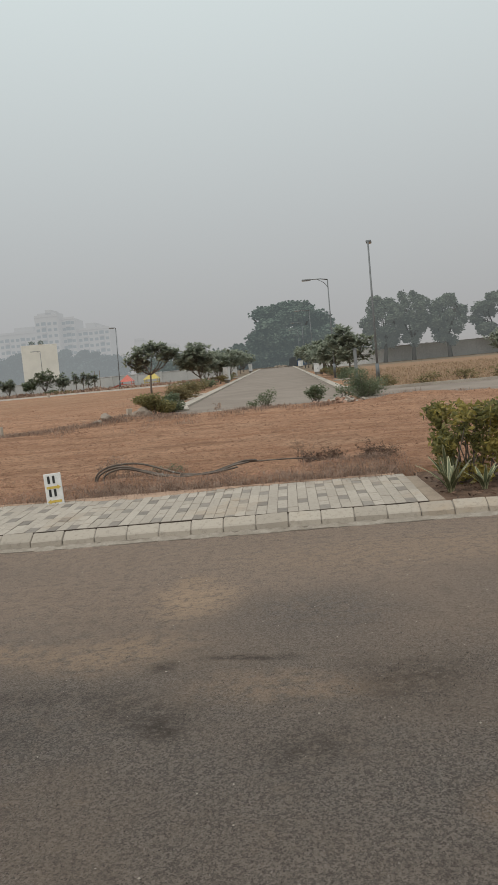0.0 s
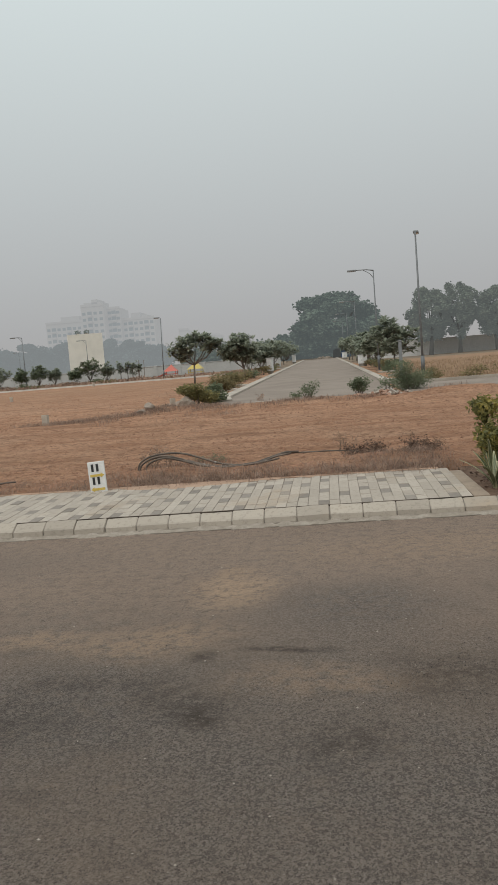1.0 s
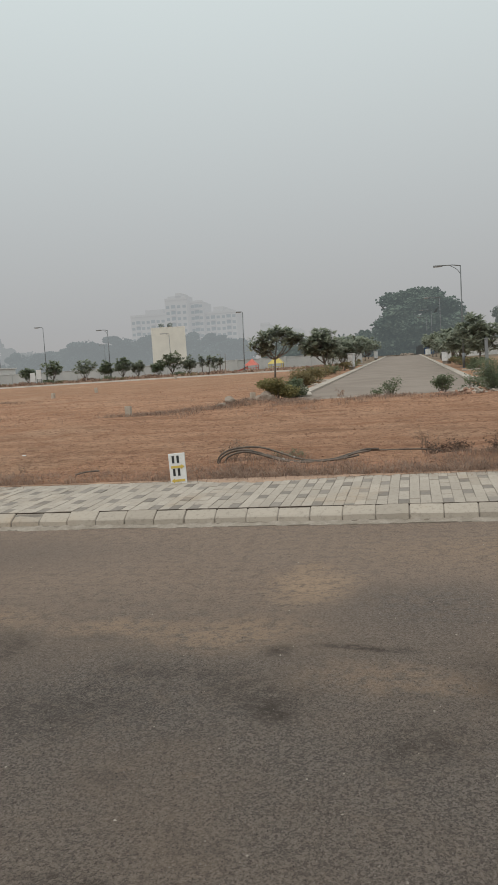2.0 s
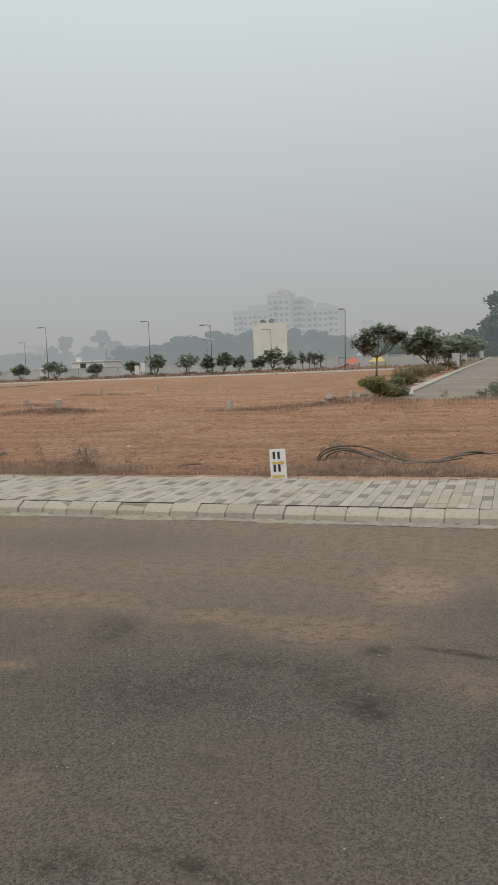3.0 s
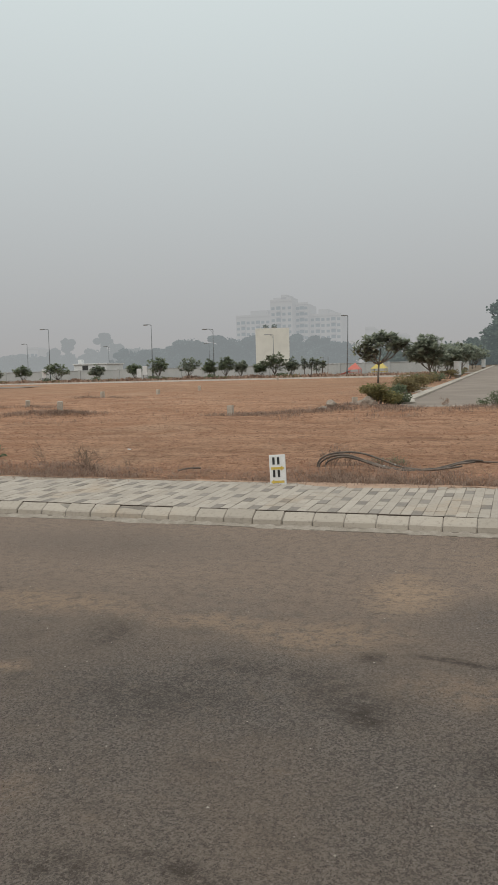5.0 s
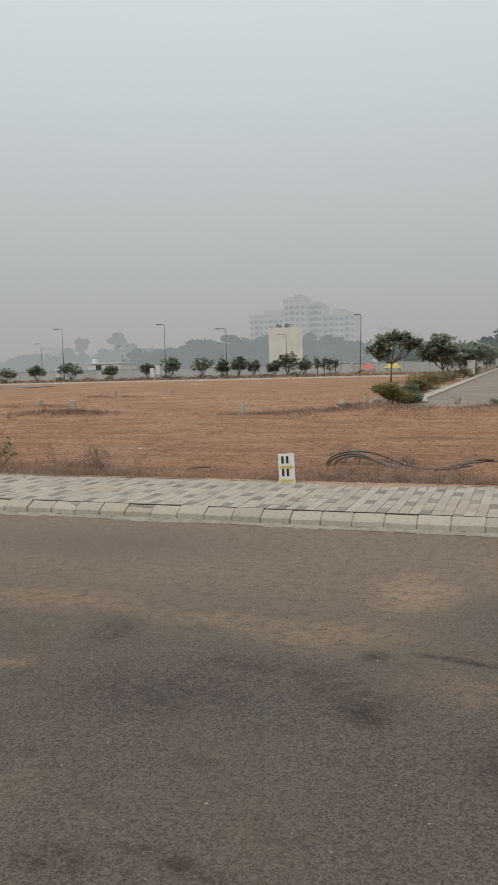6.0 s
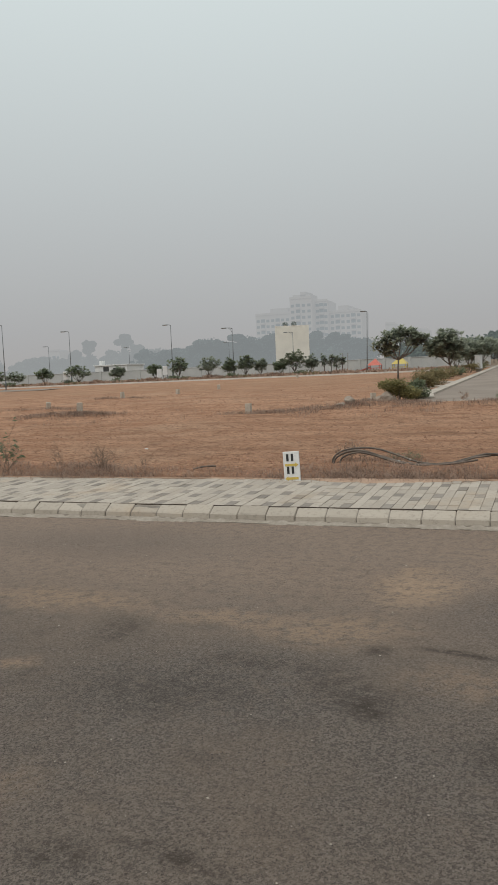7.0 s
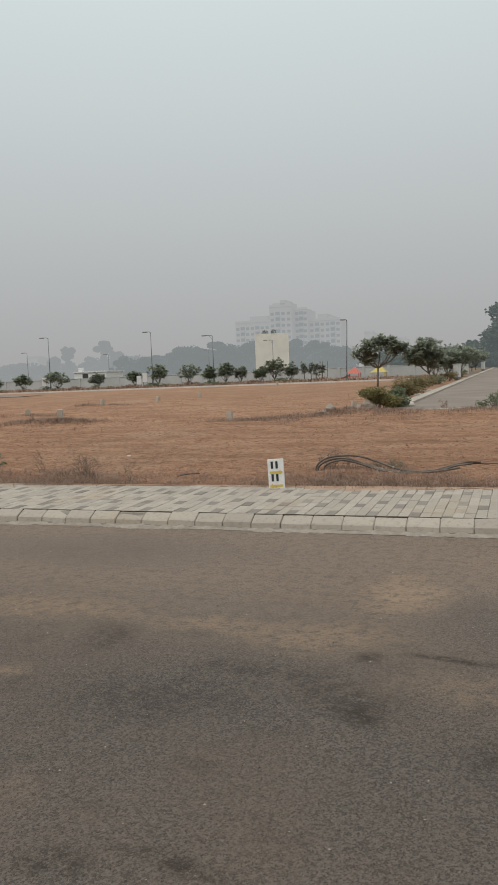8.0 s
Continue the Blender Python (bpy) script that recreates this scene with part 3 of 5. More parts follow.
def pavement():
    V = [(x, y, pave_z(y) - d) for x in (-14, PAVE_END) for y in (6.818, 8.42) for d in (0.006, 0.2)]
    slab = link_mesh("pavement", V, [(0, 4, 6, 2), (1, 3, 7, 5), (0, 1, 5, 4), (2, 6, 7, 3), (0, 2, 3, 1), (4, 5, 7, 6)], M_MORTAR)
    tagged(slab, "footpath of white and grey concrete pavers", "pavement", kind="structure")
    white, grey, long_white = brick_mesh("brick", 0.0968, 0.1965, 0.05, M_PAVER_W), brick_mesh("brick", 0.0968, 0.1965, 0.05, M_PAVER_G), brick_mesh("brick", 0.0968, 0.3965, 0.05, M_PAVER_W)
    far = {M_PAVER_WJ: ([], []), M_PAVER_GJ: ([], [])}
    rng = np.random.default_rng(8)
    tilt = math.degrees(math.atan(0.022))
    cols = int((PAVE_END + 14) / 0.1)
    for c in range(cols):
        x = PAVE_END - 0.05 - 0.1 * c
        rows, y, k = [], 6.816, 0
        while y < 8.38:
            if c % 2 == 0:
                ln, is_grey = (0.2 if (y == 6.816 and c % 4 == 0) else 0.4), False
            else:
                ln, is_grey = 0.2, (k % 3 == (0 if c % 4 == 1 else 2))
            if y + ln > 8.45:
                ln = 0.2
            if rng.uniform() < 0.04 and ln < 0.3:
                is_grey = not is_grey
            rows.append((y, ln, is_grey))
            y += ln
            k += 1
        for y, ln, is_grey in rows:
            yc = y + ln / 2
            m = pose(x + rng.normal() * 0.0012, yc, pave_z(yc) - 0.05 + rng.normal() * 0.0018, tilt + rng.normal() * 0.4, rng.normal() * 0.5, rng.normal() * 0.35)
            me = grey if is_grey else (long_white if ln > 0.3 else white)
            if x > -2.7:
                ob = new("brick", me)
                ob.parent = slab
                ob.matrix_world = m
            else:
                V, F = far[M_PAVER_GJ if is_grey else M_PAVER_WJ]
                o = len(V)
                V.extend(m @ v.co for v in me.vertices)
                F.extend(tuple(i + o for i in p.vertices) for p in me.polygons)
    for mat, (V, F) in far.items():
        tagged(link_mesh("brick_rows", V, F, mat, slab), kind="stuff")
    edge = part("edging", box(bmesh.new(), (PAVE_END + 0.004, 6.805, -0.02), (PAVE_END + 0.15, 8.42, 0.138), 0.012), M_EDGING, slab, "concrete edging beside the planting bed")
    # dark strip added in the open joint behind the kerb, coloured as gap shade
    V, F = [], []
    for i in range(541):
        x = -14 + 0.03 * i
        top = 0.1345 + 0.003 * noise.noise((x * 5, 0, 3.0)) + 0.002 * noise.noise((x * 23, 0, 8.0))
        V += [(x, 6.803, 0.05), (x, 6.803, top), (x, 6.814, top), (x, 6.814, 0.05)]
        if i:
            o = 4 * i
            F += [(o - 4, o, o + 1, o - 3), (o - 3, o + 1, o + 2, o - 2), (o - 2, o + 2, o + 3, o - 1)]
    link_mesh("joint_soil", V, F, M_JOINT, slab, "dark strip for the shade in the joint behind the kerb")
    # soil washed over the back edge of the pavers
    V, F = [], []
    nx = 420
    for i in range(nx + 1):
        x = -14 + (PAVE_END + 13.9) * i / nx
        w = max(0.004, 0.20 * noise.noise((x * 0.7, 1.0, 5.0)) + 0.10 * noise.noise((x * 3.5, 2.0, 5.0)) + 0.05 * noise.noise((x * 14, 2.0, 5.0)) + 0.24 * math.exp(-((x + 0.7) / 0.8) ** 2))
        for f, h in ((0, 0.001), (0.3, 0.004), (0.7, 0.007), (1.0, 0.012)):
            y = 8.44 - w + w * f
            V.append((x, y, pave_z(y) + h + (0.004 * noise.noise((x * 12, y * 12, 0)) if f else 0)))
    for i in range(nx):
        for j in range(3):
            a = i * 4 + j
            F.append((a, a + 4, a + 5, a + 1))
    ob = tagged(link_mesh("soil_spill", V, F, M_SAND, smooth=True), "sandy red soil washed over the pavement edge", "soil", kind="stuff")


def main_road():
    zf = lambda x, y: plane_z(y) + 0.035 * max(0.0, min(1.0, (y - 58) / 15))
    strip("road_main", -2.62, 3.30, 23.4, 150, zf, M_ROAD_FAR, "straight pale road running away uphill", "road", 1, 60, shift=0.008)
    strip("road_cross", 3.26, 90, 21.9, 28.9, lambda x, y: plane_z(y) - 0.006, M_ROAD_FAR, "pale side road along the plots", "road", 60, 6)
    strip("road_far", -140, -3.2, 78, 84, zf, M_ROAD_FAR, "far road behind the verge", "road", 40, 3)
    strip("road_left", -140, -40.6, 57.2, 62.0, zf, M_ROAD_FAR, "pale side road meeting the plots", "road", 40, 3)
    bm = bmesh.new()

    def run(x0, y0, x1, y1, w=0.3, h=0.14):
        n = Vector((y1 - y0, x0 - x1, 0)).normalized() * w / 2
        vs = []
        for x, y in ((x0, y0), (x1, y1)):
            for s, dz in ((-1, -0.1), (-1, h), (1, h), (1, -0.1)):
                vs.append(bm.verts.new((x + s * n.x, y + s * n.y, plane_z(y) + dz)))
        for i in range(4):
            bm.faces.new((vs[i], vs[(i + 1) % 4], vs[4 + (i + 1) % 4], vs[4 + i]))
        bm.faces.new(vs[:4])
        bm.faces.new(vs[4:])

    run(-2.95, 28.2, -3.96, 150, 0.42, 0.07)
    run(-2.62, 26.0, -2.95, 28.2, 0.46, 0.06)
    run(3.2, 31.5, 2.25, 150, 0.34, 0.09)
    run(3.6, 29.9, 3.2, 31.5, 0.30)
    run(4.4, 29.1, 3.6, 29.9, 0.30)
    run(4.4, 29.1, 90, 29.1, 0.15, 0.10)
    tagged(part("kerb_far", bm, M_FARKERB), "pale concrete kerbs of the far roads", "kerb", kind="structure")
    bm = bmesh.new()
    run(-140, 70.0, -7.0, 70.0, 0.24, 0.14)
    tagged(part("kerb_verge", bm, M_KERB_W), "whitewashed kerb along the far verge", "kerb", kind="structure")
    # driveway ramps of pale slabs across the verge
    for x, y, w, d in ((-3.75, 31.2, 1.0, 0.5), (-3.7, 35.0, 0.9, 0.45), (-3.7, 39.5, 0.9, 0.5), (-0.95, 23.1, 0.75, 0.22), (4.2, 38.0, 0.9, 0.5), (4.0, 43.0, 0.9, 0.5)):
        z = land_z(x, y) if y < 25 else plane_z(y)
        ob = part("concrete_slab", box(bmesh.new(), (-w / 2, -d / 2, -0.05), (w / 2, d / 2, 0.08), 0.015), M_FARKERB)
        ob.matrix_world = pose(x, y, z, 1, -1, 4)
        tagged(ob, "pale loose concrete slab lying by the road verge", "slab", "slabs on the verge")


ground()
near_road()
kerb_near()
main_road()


# ---------------------------------------------------------------- far backdrop and buildings
def woods():
    """Two ranks of woods, the nearer one ending beyond the cream house."""
    rng = np.random.default_rng(11)
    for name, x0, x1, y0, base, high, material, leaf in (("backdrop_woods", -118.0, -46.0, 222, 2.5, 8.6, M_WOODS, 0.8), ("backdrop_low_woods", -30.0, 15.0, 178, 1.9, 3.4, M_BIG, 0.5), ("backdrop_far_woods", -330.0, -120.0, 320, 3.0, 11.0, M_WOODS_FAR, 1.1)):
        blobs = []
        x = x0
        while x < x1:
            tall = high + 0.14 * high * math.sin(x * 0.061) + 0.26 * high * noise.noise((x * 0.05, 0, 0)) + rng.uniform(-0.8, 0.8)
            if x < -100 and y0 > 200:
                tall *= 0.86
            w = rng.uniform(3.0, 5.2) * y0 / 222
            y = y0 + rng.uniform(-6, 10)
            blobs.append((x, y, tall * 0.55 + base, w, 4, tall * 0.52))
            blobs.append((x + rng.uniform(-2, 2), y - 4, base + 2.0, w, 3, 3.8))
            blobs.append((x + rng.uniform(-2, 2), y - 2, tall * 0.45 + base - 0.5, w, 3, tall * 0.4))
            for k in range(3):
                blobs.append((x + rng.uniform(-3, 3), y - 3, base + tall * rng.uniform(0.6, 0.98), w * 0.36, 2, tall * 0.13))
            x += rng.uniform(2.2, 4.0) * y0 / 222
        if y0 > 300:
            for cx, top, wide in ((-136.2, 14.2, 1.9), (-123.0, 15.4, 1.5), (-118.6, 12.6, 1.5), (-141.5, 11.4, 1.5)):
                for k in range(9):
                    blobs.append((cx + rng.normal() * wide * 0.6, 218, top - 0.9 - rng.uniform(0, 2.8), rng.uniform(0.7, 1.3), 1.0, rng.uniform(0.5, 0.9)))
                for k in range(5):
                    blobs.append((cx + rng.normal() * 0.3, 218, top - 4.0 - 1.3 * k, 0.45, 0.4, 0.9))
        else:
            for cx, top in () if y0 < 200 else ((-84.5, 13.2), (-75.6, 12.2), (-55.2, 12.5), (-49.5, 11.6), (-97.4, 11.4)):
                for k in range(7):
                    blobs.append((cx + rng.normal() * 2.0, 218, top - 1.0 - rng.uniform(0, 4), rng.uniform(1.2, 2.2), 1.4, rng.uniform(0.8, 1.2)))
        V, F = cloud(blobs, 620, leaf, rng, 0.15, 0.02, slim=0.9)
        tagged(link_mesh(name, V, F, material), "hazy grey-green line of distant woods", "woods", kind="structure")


def tower(x0, x1, y, depth, top, base, wings, label):
    """A high block of flats: body, roof rooms, bands of windows and balcony slabs."""
    t = thing("apartment_tower", (x0 + x1) / 2, y, base, label, "building", "hazy towers")
    w, h = (x1 - x0) / 2, top - base
    bm = box(bmesh.new(), (-w, 0, 0), (w, depth, h))
    part("wall", bm, M_TOWER, t)
    bm = bmesh.new()
    for a, b, hh in wings:
        box(bm, (-w + 2 * w * a, 2, h), (-w + 2 * w * b, depth - 2, h + hh))
    box(bm, (-w, -0.3, h), (w, 0.2, h + 1.1))
    part("roof", bm, M_TOWER, t)
    wn, bl = bmesh.new(), bmesh.new()
    storeys = int(h / 3.1)
    for s in range(2, storeys):
        z = s * 3.1
        n = max(3, int(2 * w / 2.5))
        for k in range(n):
            cx = -w + 2 * w * (k + 0.5) / n
            if k % 3 == 1:
                box(bl, (cx - 1.2, -1.1, z - 0.15), (cx + 1.2, 0, z + 0.7))
                box(wn, (cx - 1.15, -0.12, z + 0.7), (cx + 1.15, 0.1, z + 2.5))
            else:
                box(wn, (cx - 0.85, -0.12, z + 0.8), (cx + 0.85, 0.1, z + 2.2))
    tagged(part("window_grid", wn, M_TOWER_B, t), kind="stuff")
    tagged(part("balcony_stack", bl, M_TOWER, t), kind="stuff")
    return t


def towers():
    lab = "pale high-rise block of flats fading into smog"
    tower(-147, -124.6, 405, 18, 32.4, 3, ((0.35, 0.8, 3.4),), lab)
    tower(-124.4, -112.5, 396, 18, 39.0, 3, ((0.1, 0.9, 2.2), (0.45, 0.7, 3.6)), lab)
    tower(-112.3, -105.6, 402, 18, 37.4, 3, ((0.2, 0.8, 0.8),), lab)
    tower(-105.4, -88.5, 405, 18, 31.2, 3, ((0.25, 0.55, 3.6), (0.6, 0.75, 2.2)), lab)
    tower(-79.0, -73.6, 420, 14, 24.2, 3, ((0.2, 0.8, 0.5),), lab)
    tower(-73.4, -58.0, 430, 14, 20.6, 3, ((0.1, 0.4, 1.0),), lab)
    tower(-82.5, -79.2, 432, 14, 18.5, 3, ((0.1, 0.6, 0.8),), lab)
    tower(-300, -291, 430, 14, 21, 3, ((0.2, 0.8, 0.9),), lab)


def white_building():
    t = thing("plain_white_house", -42.5, 138, plane_z(138) - 0.5, "tall plain cream house with a blank rendered wall", "house", turn=18.5)
    part("wall", box(bmesh.new(), (-3.1, 0, 0), (3.1, 9, 8.3), 0.04), M_CREAM, t)
    for y in (0, 8.8):
        part("parapet", box(bmesh.new(), (-3.1, y, 8.304), (3.1, y + 0.2, 8.5)), M_CREAM, t)
    for dx in (-1.4, 0.2):
        rng = np.random.default_rng(int(60 + dx * 10))
        V, F = cloud([(0, 0, 0.55, 0.55, 0.4, 0.4)], 120, 0.3, rng)
        p = thing("roof_plant", -42.5 + dx, 138.5, plane_z(138) + 7.8, "dark potted shrub on the flat roof", "plant", "roof plants")
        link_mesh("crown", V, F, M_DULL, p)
        part("pot", box(bmesh.new(), (-0.25, -0.25, 0), (0.25, 0.25, 0.35), 0.03), M_STONE, p)


def left_house():
    t = thing("low_white_shed", -57.9, 99, plane_z(99) + 0.15, "low white flat-roofed site building behind the wall", "building")
    part("wall", box(bmesh.new(), (-2.6, 0, 0), (2.7, 5, 1.95), 0.03), M_CABINET, t)
    part("roof", box(bmesh.new(), (-2.75, -0.15, 1.954), (2.85, 5.15, 2.12), 0.02), M_CABINET, t)
    part("water_tank", box(bmesh.new(), (-2.5, 1, 2.124), (-1.9, 1.7, 2.72), 0.05), M_CABINET, t)
    part("door", box(bmesh.new(), (-1.2, -0.04, 0), (-0.3, 0.04, 1.8)), M_DARK, t)
    for x in (0.4, 1.5):
        part("window", box(bmesh.new(), (x, -0.04, 0.9), (x + 0.9, 0.04, 1.6)), M_DARK, t)


def boundary_wall(name, x0, x1, y, top, base, material, label, bay=3.0):
    core = part(name, box(bmesh.new(), (x0, y, base), (x1, y + 0.2, top)), material)
    tagged(core, label, "wall", kind="structure")
    n = int((x1 - x0) / bay)
    first = None
    for i in range(n + 1):
        if first is None:
            first = part("pillar", box(bmesh.new(), (-0.16, -0.06, 0), (0.16, 0.26, top - base + 0.12), 0.02), material, core)
            ob = first
        else:
            ob = new("pillar", first.data)
            ob.parent = core
        ob.matrix_world = pose(x0 + bay * i, y, base)
    part("coping", box(bmesh.new(), (x0, y - 0.05, top + 0.003), (x1, y + 0.25, top + 0.07), 0.01), material, core)


# ---------------------------------------------------------------- lamps, cabinets, stones
def street_lamp(x, y, z, h, arm, turn, lean=0.0, lean_y=0.0):
    """arm: its length; turn: the way it points, in degrees from +x."""
    t = thing("street_lamp", x, y, z, "slim grey steel street lamp with a curved arm", "street lamp", "street lamps")
    t.matrix_world = pose(x, y, z, lean_y, lean, turn)
    V, F = tube([(0, 0, -0.1), (0, 0, h * 0.5), (0, 0, h)], [0.054, 0.044, 0.032], 10)
    link_mesh("pole", V, F, M_STEEL, t, smooth=True)
    part("base_plate", box(bmesh.new(), (-0.2, -0.2, -0.03), (0.2, 0.2, 0.03), 0.01), M_STEEL, t)
    V, F = tube([(0, 0, 0.25), (0, 0, 0.9)], [0.085, 0.08], 10)
    link_mesh("collar", V, F, M_STEEL, t, smooth=True)
    V, F = tube([(0, 0, h - 0.03), (arm * 0.3, 0, h + 0.05), (arm * 0.75, 0, h + 0.06)], [0.035, 0.03, 0.028], 8)
    link_mesh("arm", V, F, M_STEEL, t, smooth=True)
    if arm > 0.9:
        V, F = tube(smooth_line([(0, 0, h - 0.5), (arm * 0.16, 0, h - 0.2), (arm * 0.42, 0, h + 0.03)], 4), [0.018] * 9, 6)
        link_mesh("brace", V, F, M_STEEL, t, smooth=True)
    a = arm * 0.7
    bm = box(bmesh.new(), (a, -0.11, h + 0.0), (a + 0.55, 0.11, h + 0.10), 0.03)
    head = part("lamp_head", bm, M_LAMP, t)
    part("lens", box(bmesh.new(), (a + 0.12, -0.08, h - 0.014), (a + 0.5, 0.08, h - 0.003)), M_CABINET, head)
    return t


def lamps():
    street_lamp(4.86, 33.3, plane_z(33.3), 6.0, 0.35, 80, -0.9)
    for y, x, arm in ((48.2, 3.95, 1.45), (78.5, 3.75, 1.35), (104.5, 3.55, 1.35), (128.5, 3.35, 1.35)):
        street_lamp(x, y, plane_z(y), 6.05, arm, 180, 0)
    street_lamp(-15.4, 76, plane_z(76) - 0.02, 5.95, 0.15, 200, -1.5)
    for x, h, arm in ((-36.6, 5.95, 0.55), (-49.4, 6.0, 0.75), (-29.5, 5.2, 0.95)):
        street_lamp(x, 76, plane_z(76), h, arm, 180)
    street_lamp(-48.4, 63.0, plane_z(63), 6.3, 0.9, 180)
    for x, y, h, arm in ((-76, 110, 5.8, 0.7), (-60.9, 110, 4.9, 0.5), (-33.6, 110, 5.7, 1.2), (-47, 118, 5, 0.5)):
        street_lamp(x, y, plane_z(y), h, arm, 180)


def cabinet(x, y, w, h, turn, label="white feeder pillar cabinet on a plinth"):
    t = thing("utility_cabinet", x, y, plane_z(y), label, "cabinet", "roadside cabinets", turn=turn)
    part("plinth", box(bmesh.new(), (-w / 2 + 0.03, -0.16, -0.05), (w / 2 - 0.03, 0.16, 0.22), 0.01), M_MORTAR, t)
    part("body", box(bmesh.new(), (-w / 2, -0.2, 0.224), (w / 2, 0.2, h), 0.015), M_CABINET, t)
    part("roof", box(bmesh.new(), (-w / 2 - 0.04, -0.25, h + 0.003), (w / 2 + 0.04, 0.25, h + 0.06), 0.01), M_CABINET, t)
    d = part("door", box(bmesh.new(), (-w / 2 + 0.05, -0.215, 0.3), (w / 2 - 0.05, -0.202, h - 0.06), 0.004), M_CABINET, t)
    part("handle", box(bmesh.new(), (w / 2 - 0.14, -0.235, h * 0.5), (w / 2 - 0.11, -0.216, h * 0.5 + 0.12)), M_STEEL, d)


def stones():
    for i, (x, y, h, lean) in enumerate(((-7.08, 20.97, 0.30, -2), (-12.68, 20.74, 0.33, 3), (-16.39, 24.35, 0.26, 4), (-17.59, 31.98, 0.27, -3), (-17.67, 38.05, 0.26, 2),
                                         (-17.2, 42.72, 0.28, -2), (-4.36, 25.6, 0.30, 2), (-19.5, 66, 0.35, 0))):
        bm = box(bmesh.new(), (-0.08, -0.08, -0.15), (0.08, 0.08, h), 0.012)
        ob = part("survey_stone", bm, M_STONE)
        ob.matrix_world = pose(x, y, land_z(x, y), lean, lean * 0.7, 20 * i)
        tagged(ob, "short square concrete boundary stone in red soil", "marker stone", "plot stones")


def rock(name, x, y, sx, sy, sz, seed, material, label, category, group=""):
    bm = bmesh.new()
    bmesh.ops.create_icosphere(bm, subdivisions=3, radius=1)
    for v in bm.verts:
        v.co *= 1 + 0.42 * noise.noise(v.co * 1.3 + Vector((seed * 7.3, 0, 0))) + 0.10 * noise.noise(v.co * 3.4 + Vector((0, seed, 0)))
        v.co.z = max(v.co.z, -0.5)
        v.co = Vector((v.co.x * sx, v.co.y * sy, v.co.z * sz))
    ob = part(name, bm, material, smooth=False)
    ob.matrix_world = pose(x, y, land_z(x, y) + sz * 0.35, 0, 0, seed * 40)
    return tagged(ob, label, category, group)


def rocks():
    rock("boulder", -3.77, 24.75, 0.30, 0.2, 0.2, 1, M_ROCK, "pale weathered boulder beside the shrubs", "rock", "loose rocks")
    rock("boulder", -4.35, 22.2, 0.20, 0.16, 0.14, 3, M_ROCK, "dusty pale boulder on the soil ridge", "rock", "loose rocks")
    rock("boulder", -4.5, 21.8, 0.15, 0.10, 0.07, 6, M_ROCK, "flat dusty stone on the soil ridge", "rock", "loose rocks")
    rock("boulder", -4.05, 23.6, 0.12, 0.1, 0.07, 9, M_ROCK, "small pale stone on the soil", "rock", "loose rocks")
    rng = np.random.default_rng(77)
    for i in range(46):
        x, y = 2.55 + rng.normal() * 0.45, 21.9 + rng.normal() * 0.35
        bm = box(bmesh.new(), (-0.11, -0.055, -0.035), (0.11, 0.055, 0.035), 0.008)
        ob = part("broken_brick", bm, M_BRICK if i % 3 else M_FARKERB)
        z = land_z(x, y) + 0.02 + 0.16 * math.exp(-((x - 2.55) / 0.35) ** 2 - ((y - 21.9) / 0.3) ** 2)
        ob.matrix_world = pose(x, y, z, rng.uniform(-40, 40), rng.uniform(-40, 40), rng.uniform(0, 180)) @ Matrix.Diagonal((rng.uniform(0.4, 1.0), rng.uniform(0.6, 1.3), rng.uniform(0.6, 1.2), 1))
        tagged(ob, "dusty broken brick in a rubble heap", "brick", "rubble heap")


